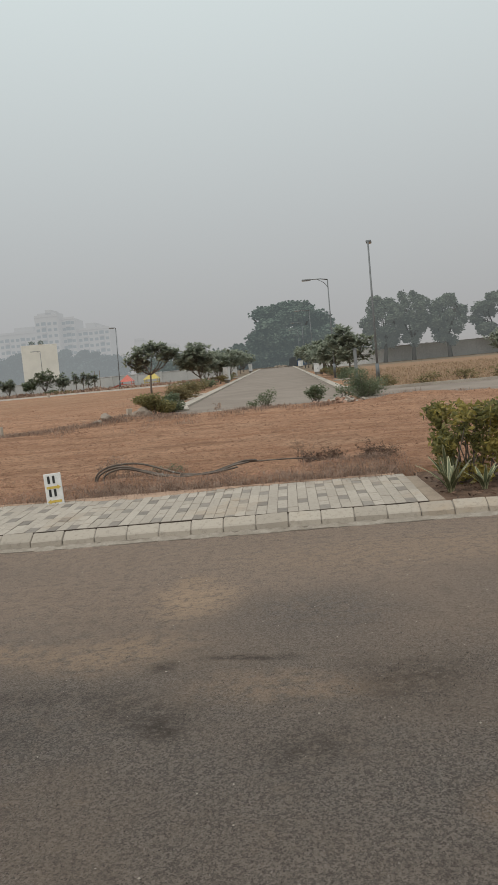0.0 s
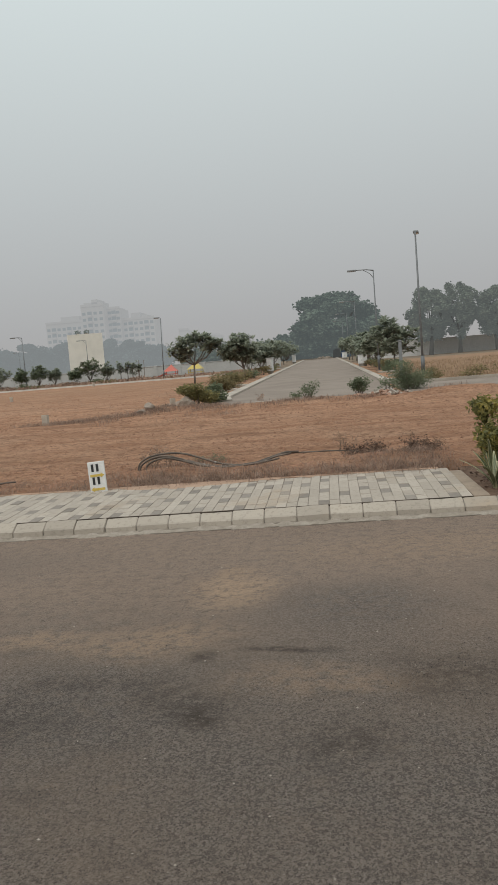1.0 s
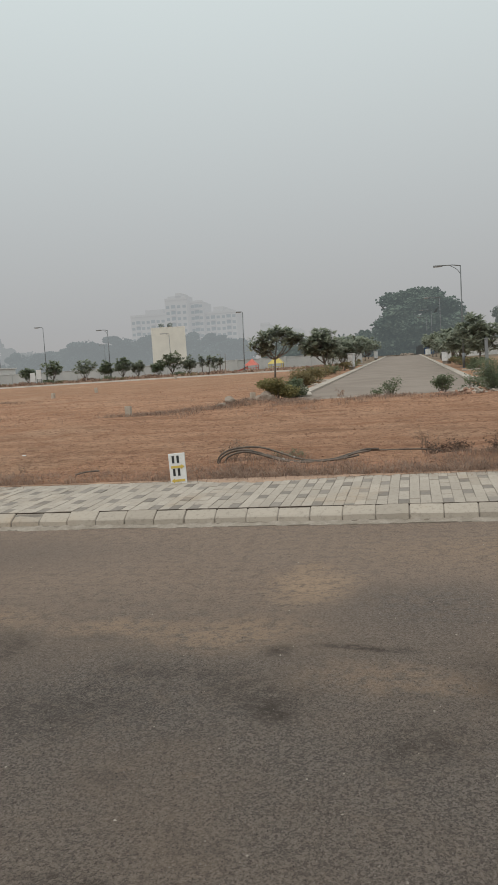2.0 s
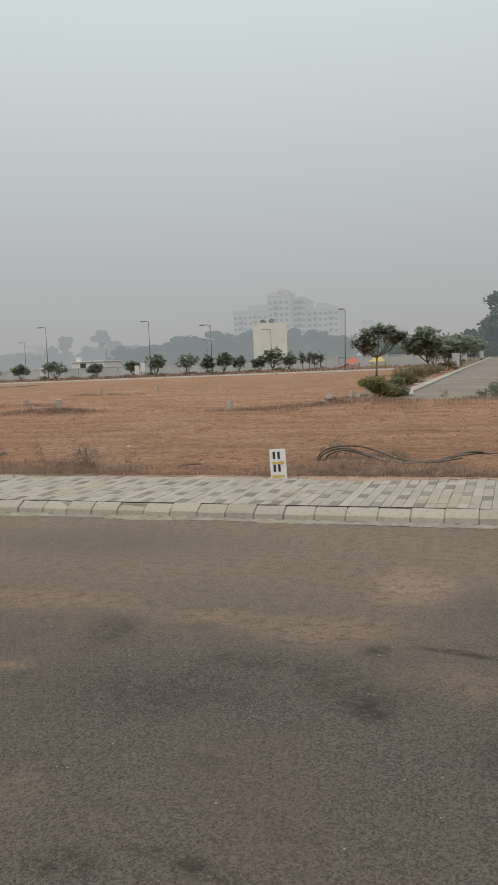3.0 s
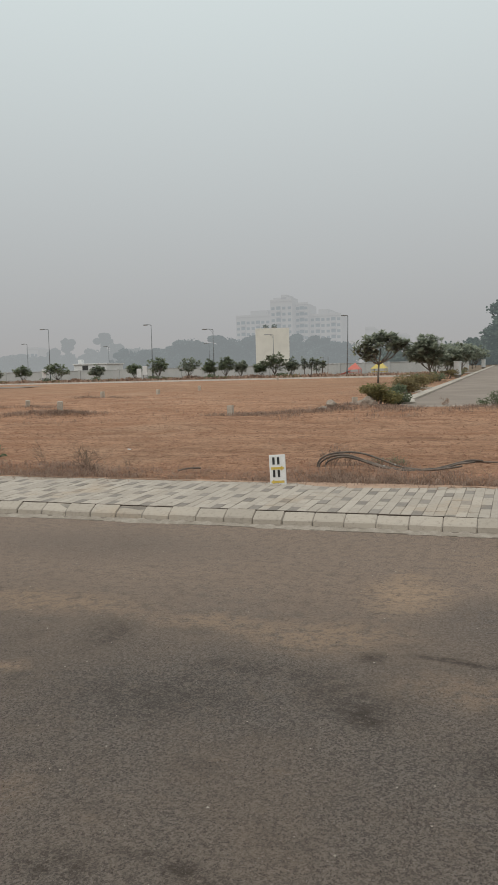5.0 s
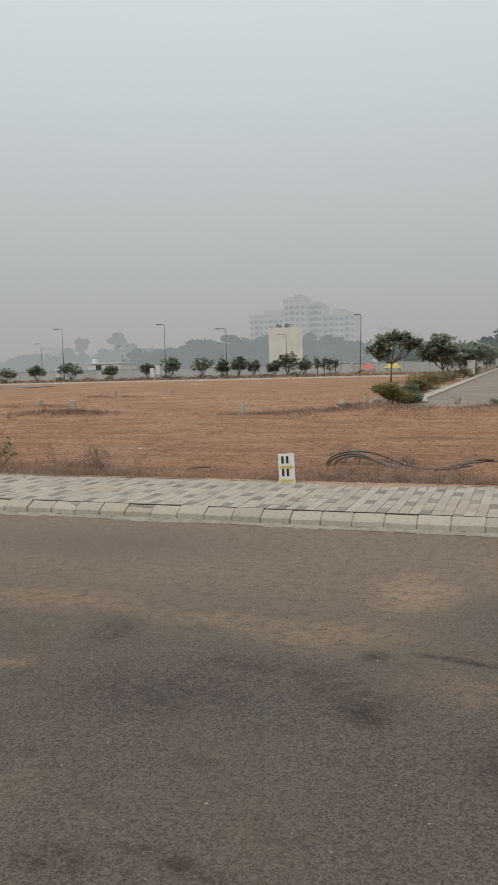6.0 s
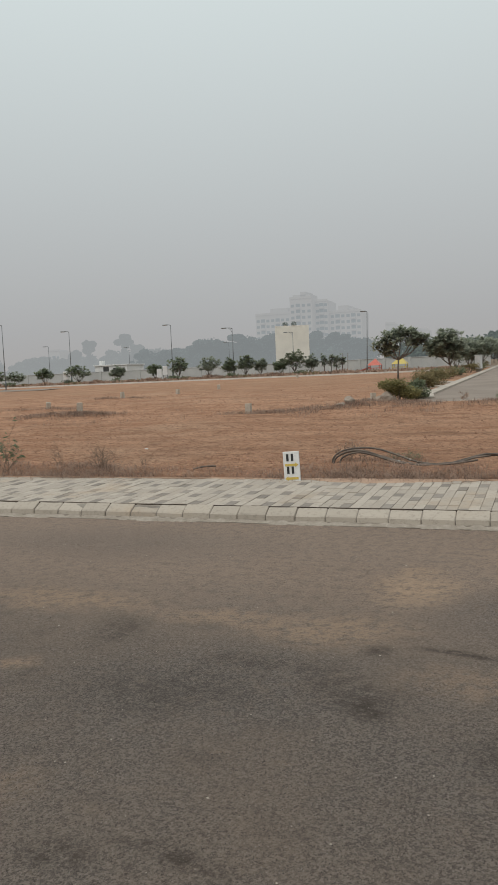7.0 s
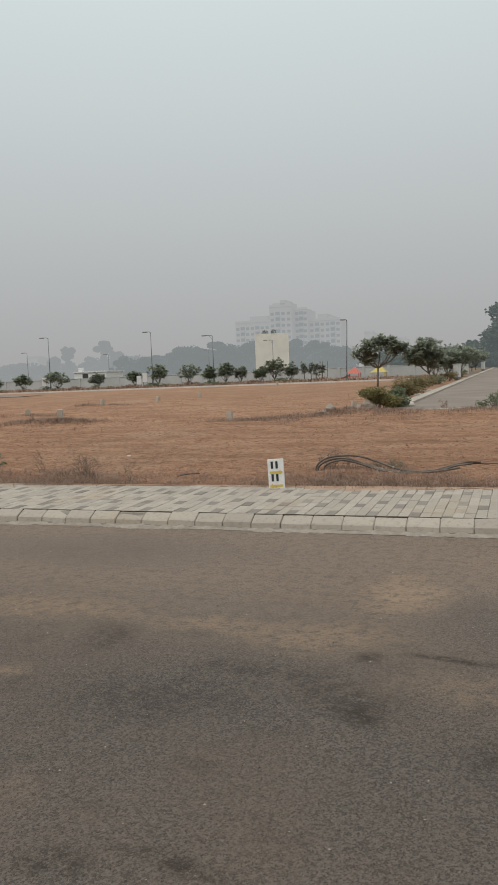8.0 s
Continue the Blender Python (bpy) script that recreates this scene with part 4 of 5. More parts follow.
def clods():
    rng = np.random.default_rng(21)
    V, F = [], []
    base = [(1, 0, 0), (-1, 0, 0), (0, 1, 0), (0, -1, 0), (0, 0, 1), (0, 0, -0.6)]
    tri = [(0, 2, 4), (2, 1, 4), (1, 3, 4), (3, 0, 4), (2, 0, 5), (1, 2, 5), (3, 1, 5), (0, 3, 5)]
    for i in range(42000):
        k = rng.uniform()
        if k < 0.30:
            y, x = 8.6 + abs(rng.normal()) * 1.2, rng.uniform(-10, 2.4)
        elif k < 0.40:
            y, x = rng.normal(20.5, 1.3), rng.uniform(-16, 6.5)
        else:
            y = 9 + 31 * rng.uniform() ** 1.5
            x = 1 + rng.uniform(-0.75, 0.42) * (y + 1)
        if (x > -3 and y > 23.5) or (x > 2 and y > 21.5) or noise.noise((x * 0.7, y * 0.9, 13.0)) < rng.uniform(-0.6, 0.35):
            continue
        s = (0.006 + 0.018 * rng.uniform() ** 5) * (0.7 + y * 0.035)
        o = len(V)
        z = land_z(x, y)
        for b in base:
            q = np.array(b) * s * rng.uniform(0.6, 1.5, 3)
            V.append((x + q[0], y + q[1], z + q[2] * 0.75 + s * 0.1))
        F += [tuple(i + o for i in f) for f in tri]
    tagged(link_mesh("soil_clods", V, F, M_CRUMB), "loose clods of red soil", "clods", kind="stuff")
    n = 240000
    x, y = rng.uniform(-5.5, 5.5, n), 0.3 + 6.2 * rng.uniform(0, 1, n) ** 1.25
    patch = 0.5 + 0.25 * (np.sin(x * 2.1 + 1.3 * np.sin(y * 1.7)) + np.sin(y * 2.9 + 1.1 * np.sin(x * 2.3)))
    edge = np.clip((5.5 - np.abs(x)) / 2.0, 0, 1) * np.clip((y - 0.2) / 0.8, 0, 1)
    keep = rng.uniform(0, 1, n) < edge * (0.2 + 0.5 * patch) * np.clip(1.25 - 0.13 * y, 0, 1)
    x, y = x[keep], y[keep]
    n = len(x)
    s = 0.0020 + 0.0036 * rng.uniform(0, 1, n) ** 2
    a = rng.uniform(0, 6.283, n)
    ring = []
    for k in range(4):
        r = s * rng.uniform(0.6, 1.4, n)
        ring.append(np.stack([x + np.cos(a + 1.571 * k) * r, y + np.sin(a + 1.571 * k) * r, np.full(n, -0.002)], 1))
    ring.append(np.stack([x + rng.normal(size=n) * s * 0.3, y + rng.normal(size=n) * s * 0.3, 0.0028 + s * rng.uniform(0.15, 0.7, n)], 1))
    V = np.stack(ring, 1).reshape(-1, 3)
    F = (np.arange(n)[:, None, None] * 5 + np.array([(0, 1, 4), (1, 2, 4), (2, 3, 4), (3, 0, 4)])[None]).reshape(-1, 3)
    bare = rng.uniform(0, 1, n) < np.clip((4.0 - y) / 1.6, 0, 1)
    for mask, material, label in ((bare, M_CHIP, "exposed stone chips of the worn asphalt"), (~bare, M_ASPHALT, "dusty stone chips of the worn asphalt")):
        tagged(link_mesh("road_chips", V.reshape(n, 5, 3)[mask].reshape(-1, 3), F[:4 * int(mask.sum())], material), label, "chips", kind="stuff")
    V, F = [], []
    for i in range(500):
        x, y = rng.uniform(-4, 4), rng.uniform(0.8, 6.4)
        s = 0.0025 + 0.004 * rng.uniform() ** 3
        o = len(V)
        for b in base:
            q = np.array(b) * s * rng.uniform(0.6, 1.4, 3)
            V.append((x + q[0], y + q[1], q[2] * 0.7 + 0.004))
        F += [tuple(i + o for i in f) for f in tri]
    tagged(link_mesh("road_grit", V, F, M_STONE), "pale grit lying on the asphalt", "grit", kind="stuff")


# ---------------------------------------------------------------- plants
def grass(name, spots, blade, material, label, seed, lean=0.6, width=0.09):
    """Spots (x, y, spread, count): tufts of thin bent blades."""
    rng = np.random.default_rng(seed)
    V, F = [], []
    for x, y, sp, count in spots:
        for k in range(count):
            px, py = x + rng.normal() * sp, y + rng.normal() * sp
            z = land_z(px, py) - 0.01
            a, L = rng.uniform(0, 6.283), blade * rng.uniform(0.5, 1.3)
            dx, dy = math.cos(a), math.sin(a)
            t = rng.uniform(0.1, lean) * 1.5
            w = L * width
            o = len(V)
            mx, my, mz = px + dx * L * t * 0.4, py + dy * L * t * 0.4, z + L * 0.55
            V += [(px - dy * w, py + dx * w, z), (px + dy * w, py - dx * w, z), (mx + dy * w * 0.8, my - dx * w * 0.8, mz), (mx - dy * w * 0.8, my + dx * w * 0.8, mz),
                  (px + dx * L * t, py + dy * L * t, z + L * max(0.15, 0.95 - t * 0.6))]
            F += [(o, o + 1, o + 2, o + 3), (o + 3, o + 2, o + 4)]
    return tagged(link_mesh(name, V, F, material), label, "grass", kind="stuff")


def grasses():
    rng = np.random.default_rng(31)
    spots = []
    for i in range(1500):
        x = rng.uniform(-10, 2.3)
        dens = 0.5 + 0.5 * noise.noise((x * 0.8, 0.0, 11.0))
        near = math.exp(-((x + 0.9) / 0.9) ** 2) + 0.8 * math.exp(-((x - 1.5) / 0.8) ** 2) + 0.7 * math.exp(-((x + 4.9) / 0.8) ** 2)
        if rng.uniform() < 0.06 + 0.6 * near + max(0.0, dens - 0.5) * 0.45:
            y = 8.44 + abs(rng.normal()) * (0.22 + 0.4 * max(0.0, dens))
            if not (-1.5 < x < 0.6 and y > 9.4):
                spots.append((x, y, 0.12, 34))
    for x, y, s in ((-1.25, 10.2, 0.3), (-0.9, 10.25, 0.3), (-4.9, 9.2, 0.3), (-5.3, 9.2, 0.3), (1.4, 9.6, 0.3), (2.0, 9.5, 0.25), (-7, 9.5, 0.3)):
        spots += [(x + rng.normal() * s, y + rng.normal() * s * 0.5, 0.08, 22) for k in range(14)]
    grass("dry_grass", spots, 0.115, M_DRYGRASS, "matted dry brown grass behind the pavement", 32, 1.5, 0.018)
    spots = []
    for i in range(520):
        x = rng.uniform(-17, -1.5)
        if noise.noise((x * 0.9, 5.0, 3.0)) < rng.uniform(0.0, 0.7):
            continue
        y = 18.6 + 0.22 * (x + 8) + 0.5 * math.sin(x * 0.7) + rng.normal() * 0.5
        spots.append((x, y, 0.16, 9))
    for x, y in ((-13.0, 20.5), (-12.2, 20.6), (-14.2, 20.4), (-17, 24.2), (-15.5, 24.2), (-18.5, 31.8), (-17, 31.9), (-7.0, 20.7), (-6.2, 20.6)):
        spots += [(x + rng.normal() * 0.6, y + rng.normal() * 0.25, 0.14, 22) for k in range(18)]
    for i in range(120):
        f = rng.uniform()
        spots.append((-6.9 + 4.6 * f + rng.normal() * 0.2, 20.6 + 2.0 * f + rng.normal() * 0.3, 0.14, 30))
    for i in range(70):
        spots.append((-12.6 + rng.normal() * 0.8, 20.4 + rng.normal() * 0.25, 0.12, 30))
    for i in range(190):
        x = rng.uniform(-3.0, 6.5)
        if noise.noise((x * 1.1, 2.0, 17.0)) > rng.uniform(-0.5, 0.3):
            spots.append((x, rng.normal(21.6, 0.4), 0.13, 28))
    for i in range(420):
        x, y = rng.uniform(-26, -5), rng.uniform(20, 48)
        if noise.noise((x * 0.25, y * 0.5, 8.0)) > 0.05:
            spots.append((x, y, 0.25, 7))
    grass("ridge_grass", spots, 0.15, M_DRYGRASS, "dry weeds along the scraped soil ridge", 33, 1.0, 0.026)
    spots = []
    for i in range(700):
        y = 10 + 16 * rng.uniform() ** 1.3
        x = 1 + rng.uniform(-0.75, 0.3) * (y + 1)
        if noise.noise((x * 0.5, y * 0.5, 3.0)) > 0.0 and not (x > 2 and y > 21):
            spots.append((x, y, 0.06, 3))
    grass("sparse_weeds", spots, 0.08, M_LITTER, "sparse dead weed stalks on the graded soil", 36, 0.9, 0.03)
    spots = [(rng.uniform(4.4, 34), rng.uniform(30, 62) if i % 3 else rng.uniform(30, 40), 0.3, 7) for i in range(2600)]
    grass("straw_field", spots, 0.20, M_STRAW, "low dry straw grass on the far plots", 34, 1.0, 0.10)
    spots = [(rng.uniform(-80, -6), rng.uniform(71, 76), 0.4, 6) for i in range(900)]
    grass("verge_grass", spots, 0.5, M_LITTER, "dry scrub grass on the far verge", 35, 0.8, 0.12)


def bare_twig(x, y, h, seed, spread=0.6, forks=6, leafed=False, label="dead leafless weed in dry soil"):
    t = thing("dead_weed", x, y, land_z(x, y), label, "dry plant", "dry weeds")
    rng = np.random.default_rng(seed)
    pieces = []

    def grow(p, d, L, r, depth):
        q = p + d * L
        m = p + d * L * 0.5 + Vector(rng.normal(size=3)) * L * 0.06
        pieces.append(tube([p, m, q], [r, r * 0.8, r * 0.55], 4))
        if depth:
            for k in range(3 if depth > 1 else 2):
                e = (d + Vector(rng.normal(size=3)) * spread).normalized()
                e.z = abs(e.z) * 0.8 + 0.15
                grow(p + d * L * rng.uniform(0.4, 1.0), e.normalized(), L * rng.uniform(0.45, 0.75), r * 0.6, depth - 1)

    for k in range(forks):
        d = Vector((rng.normal() * spread * 0.7, rng.normal() * spread * 0.7, 1)).normalized()
        grow(Vector((rng.normal() * 0.04, rng.normal() * 0.04, -0.03)), d, h * rng.uniform(0.35, 0.6), 0.0022 * h / 0.5 + 0.0015, 3)
    V, F = join(*pieces)
    link_mesh("stem_tangle", V, F, M_TWIG, t)["kind"] = "stuff"
    if leafed:
        pts = np.array([V[i] for i in rng.integers(0, len(V), 420 if leafed == 3 else 160)])
        pts = pts[pts[:, 2] > h * (0.02 if leafed == 3 else 0.25)]
        LV, LF = leaves(pts + rng.normal(size=pts.shape) * 0.02, 0.05 * h / 0.5, rng)
        link_mesh("foliage", LV, LF, (M_LITTER, M_GREEN, M_DEADLEAF)[leafed - 1], t)["kind"] = "stuff"
    return t


def shrub(name, x, y, w, d, h, seed, material, label, count=900, leaf=0.07, category="shrub", group="", gappy=0.0):
    """A bush: bare stems at the foot and a lumpy crown of single leaves."""
    z = land_z(x, y) if y < 75 else plane_z(y)
    t = thing(name, x, y, z, label, category, group)
    rng = np.random.default_rng(seed)
    blobs = []
    for k in range(9):
        a, r = rng.uniform(0, 6.283), rng.uniform(0.1, 0.62)
        s = rng.uniform(0.3, 0.48)
        blobs.append((math.cos(a) * r * w / 2, math.sin(a) * r * d / 2, h * rng.uniform(0.22, 0.74 - gappy * 0.2), w * s * 0.62, d * s * 0.62, h * s * 0.62))
    V, F = cloud(blobs, max(20, count // 9), leaf, rng, 0.35)
    link_mesh("crown", V, F, material, t)
    pieces = []
    for b in blobs:
        pieces.append(tube([(b[0] * 0.25, b[1] * 0.25, -0.05), (b[0] * 0.7, b[1] * 0.7, b[2] * 0.5), b[:3]], [0.018 * h + 0.004, 0.012 * h + 0.003, 0.005], 5))
    V, F = join(*pieces)
    link_mesh("stem_tangle", V, F, M_BARK, t)
    return t


def rosette_tree(x, y, h, w, seed, stem=0.32, leaf=0.34, tips=60, lean=0.0, material=None, group="frangipani trees", lobes=None):
    """A small avenue tree: a low fork of bare limbs, each ending in a rounded lobe of leaf whorls."""
    z = plane_z(y) - 0.03
    t = thing("frangipani_tree", x, y, z, "small hazy green tree with whorls of long leaves", "tree", group)
    rng = np.random.default_rng(seed)
    top = Vector((lean * 0.15, 0, h * stem))
    k = h / 3
    pieces = [tube([(0, 0, -0.1), (lean * 0.05, 0.02, h * stem * 0.5), top], [0.062 * k, 0.05 * k, 0.045 * k], 7)]
    if lobes is None:
        lobes = []
        for i in range(5):
            a = 6.283 * i / 5 + rng.uniform(-0.5, 0.5)
            r = w * rng.uniform(0.16, 0.27)
            lobes.append((lean + math.cos(a) * r, math.sin(a) * r, h * rng.uniform(0.50, 0.70), w * rng.uniform(0.24, 0.32), h * rng.uniform(0.21, 0.27)))
        lobes.append((lean + rng.normal() * 0.08 * w, 0, h * 0.74, w * 0.27, h * 0.22))
    pts = []
    share = sum(q[3] * q[3] for q in lobes)
    for lx, ly, lz, lr, lh in lobes:
        e = Vector((lx, ly, lz - lh * 0.35))
        m = top.lerp(e, 0.5) + Vector((0.05 * lx, 0.05 * ly, -0.03 * h))
        pieces.append(tube([top, m, e], [0.040 * k, 0.030 * k, 0.02 * k], 6))
        for j in range(max(5, int(1.35 * tips * lr * lr / share))):
            u = rng.normal(size=3)
            u /= np.linalg.norm(u)
            f = rng.uniform(0.5, 1.0)
            p = Vector((lx + u[0] * lr * f, ly + u[1] * lr * f, lz + u[2] * lh * f))
            pts.append(p)
            if j % 2 == 0:
                pieces.append(tube([e, e.lerp(p, 0.55) + Vector((0, 0, -0.02 * h)), p], [0.016 * k, 0.012 * k, 0.008 * k], 4))
    V, F = join(*pieces)
    link_mesh("trunk", V, F, M_BARK, t, smooth=True)
    V, F = rosettes(pts, leaf * 1.05, rng, 13, 0.36)
    link_mesh("crown", V, F, material or M_ROSETTE, t)
    return t


def broad_tree(x, y, z, h, w, seed, trunk=0.28, material=None, per=150, leaf=0.35, clumps=34, thick=0.22, label="broad hazy tree with a rounded crown", group="wall trees", squash=0.95, forks=6, low=0.56):
    """A grown tree: tapered trunk, spreading limbs, a crown of many uneven clumps."""
    t = thing("tree", x, y, z, label, "tree", group)
    rng = np.random.default_rng(seed)
    fork = Vector((rng.normal() * 0.15, 0, h * trunk))
    pieces = [tube([(0, 0, -0.2), fork * 0.5 + Vector((0.06, 0, 0)), fork], [thick * 1.3, thick, thick * 0.8], 9)]
    blobs, limbs = [], []
    for k in range(forks):
        a = 6.283 * k / forks + rng.uniform(-0.4, 0.4)
        r = w * rng.uniform(0.18, 0.34)
        e = Vector((math.cos(a) * r, math.sin(a) * r, h * rng.uniform(0.5, 0.78)))
        pieces.append(tube([fork, fork.lerp(e, 0.5) + Vector((0, 0, -0.03 * h)), e], [thick * 0.55, thick * 0.4, thick * 0.18], 7))
        limbs.append(e)
    for k in range(clumps):
        u = rng.normal(size=3)
        u /= np.linalg.norm(u)
        r = rng.uniform(0.45, 1.0) ** 0.5
        s = rng.uniform(0.12, 0.21)
        cz = h * (low + (0.92 - low) * u[2] * r * squash)
        b = (u[0] * r * w * 0.38, u[1] * r * w * 0.38, cz, w * s * 0.72, w * s * 0.72, h * s * 0.5)
        blobs.append(b)
        if h < 9:
            e = min(limbs, key=lambda q: (q - Vector(b[:3])).length)
            pieces.append(tube([e, b[:3]], [thick * 0.16, thick * 0.06], 4))
    V, F = join(*pieces)
    link_mesh("trunk", V, F, M_FARBARK, t, smooth=True)
    V, F = cloud(blobs, int(per * 1.7), leaf, rng, 0.3, slim=0.55)
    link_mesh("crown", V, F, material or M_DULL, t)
    return t


def avenue():
    # left of the rising road
    rosette_tree(-7.9, 50.5, 3.7, 3.4, 1, 0.34, 0.42, 130, 0.4, lobes=((-0.85, 0.1, 2.25, 0.78, 0.72), (-0.35, -0.3, 2.6, 0.72, 0.65), (0.2, 0.3, 2.95, 0.62, 0.5), (0.95, 0, 2.7, 0.78, 0.52), (1.5, 0.3, 2.5, 0.6, 0.48), (-0.6, 0.5, 1.85, 0.6, 0.45), (1.0, 0.2, 2.35, 0.55, 0.35)))
    rosette_tree(-4.6, 51.0, 3.15, 2.95, 2, 0.24, 0.42, 150, -0.3)
    for i, (x, y, h, w) in enumerate(((-5.2, 60, 2.6, 2.4), (-4.9, 67, 2.7, 2.8), (-4.9, 75, 3.1, 3.3), (-5.2, 86, 3.2, 3.6), (-5.4, 98, 3.4, 3.8), (-5.6, 112, 3.4, 4.0), (-6.0, 128, 3.6, 4.4))):
        rosette_tree(x, y, h, w, 10 + i, 0.14, 0.5, 80)
    # right of it
    rosette_tree(4.6, 44.5, 3.2, 3.1, 30, 0.3, 0.44, 110)
    for i, (x, y, h, w) in enumerate(((4.1, 51, 2.5, 2.6), (4.2, 57, 2.7, 2.8), (4.2, 66, 2.8, 3.0), (4.1, 77, 3.0, 3.2), (4.0, 90, 3.0, 3.4), (4.0, 106, 3.2, 3.6), (4.0, 124, 3.4, 4.0))):
        rosette_tree(x, y, h, w, 40 + i, 0.2, 0.55, 66)
    rosette_tree(16.2, 56, 2.4, 2.6, 60, 0.3, 0.4, 44)
    # the far verge
    far = ((-56.2, 1.6, 2.7), (-51.98, 1.75, 2.3), (-47.5, 2.0, 3.0), (-42.6, 1.65, 1.7), (-38.0, 1.6, 1.8), (-35.2, 2.2, 2.5), (-31.75, 2.1, 2.4), (-29.4, 1.9, 1.5),
           (-27.6, 2.1, 1.7), (-26.0, 1.6, 1.5), (-22.4, 2.35, 1.9), (-23.8, 1.5, 1.4), (-20.7, 1.8, 1.6), (-60.5, 1.9, 2.6), (-64.5, 1.7, 2.4))
    for i, (x, h, w) in enumerate(far):
        rosette_tree(x, 74.5, h + 0.4, w * 1.12, 70 + i, 0.16, 0.30, 95, 0, M_GREEN if i % 3 else M_ROSETTE, "verge trees")
    rosette_tree(-50.1, 63.5, 2.2, 2.4, 88, 0.18, 0.3, 100, 0, M_GREEN, "verge trees")
    for i, x in enumerate((-19.4, -18.7, -18.2, -17.6)):
        rosette_tree(x, 74.8, 2.3 - 0.2 * (i % 2), 0.9, 90 + i, 0.7, 0.28, 12, 0, None, "verge trees")
    for x in (-17.0, -17.5):
        ob = link_mesh("tree_stake", *tube([(x, 74.6, plane_z(74.6) - 0.1), (x + 0.05, 74.6, plane_z(74.6) + 2.0)], [0.03, 0.03], 6), M_BARK)
        tagged(ob, "thin bare wooden stake on the verge", "stake", "tree stakes")


def big_trees():
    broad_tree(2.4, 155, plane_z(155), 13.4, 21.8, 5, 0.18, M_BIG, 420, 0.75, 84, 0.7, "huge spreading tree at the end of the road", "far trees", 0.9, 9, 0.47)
    z = 1.42
    broad_tree(12.6, 92, z, 8.0, 5.9, 6, 0.26, None, 170, 0.34, 44, 0.22)
    broad_tree(15.9, 92, z, 8.6, 5.0, 7, 0.26, None, 150, 0.32, 38, 0.2)
    broad_tree(20.1, 92, z - 0.05, 7.9, 5.4, 8, 0.24, None, 160, 0.32, 40, 0.22)
    broad_tree(26.0, 92, z - 0.15, 7.4, 7.6, 9, 0.2, None, 180, 0.34, 42, 0.25)
    broad_tree(32.5, 93, z - 0.15, 7.0, 7.0, 14, 0.24, None, 120, 0.32, 34, 0.25)
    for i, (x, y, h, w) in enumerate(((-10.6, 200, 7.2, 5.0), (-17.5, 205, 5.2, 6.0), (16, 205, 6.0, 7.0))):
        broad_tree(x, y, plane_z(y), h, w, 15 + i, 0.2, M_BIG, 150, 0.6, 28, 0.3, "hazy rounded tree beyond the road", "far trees")


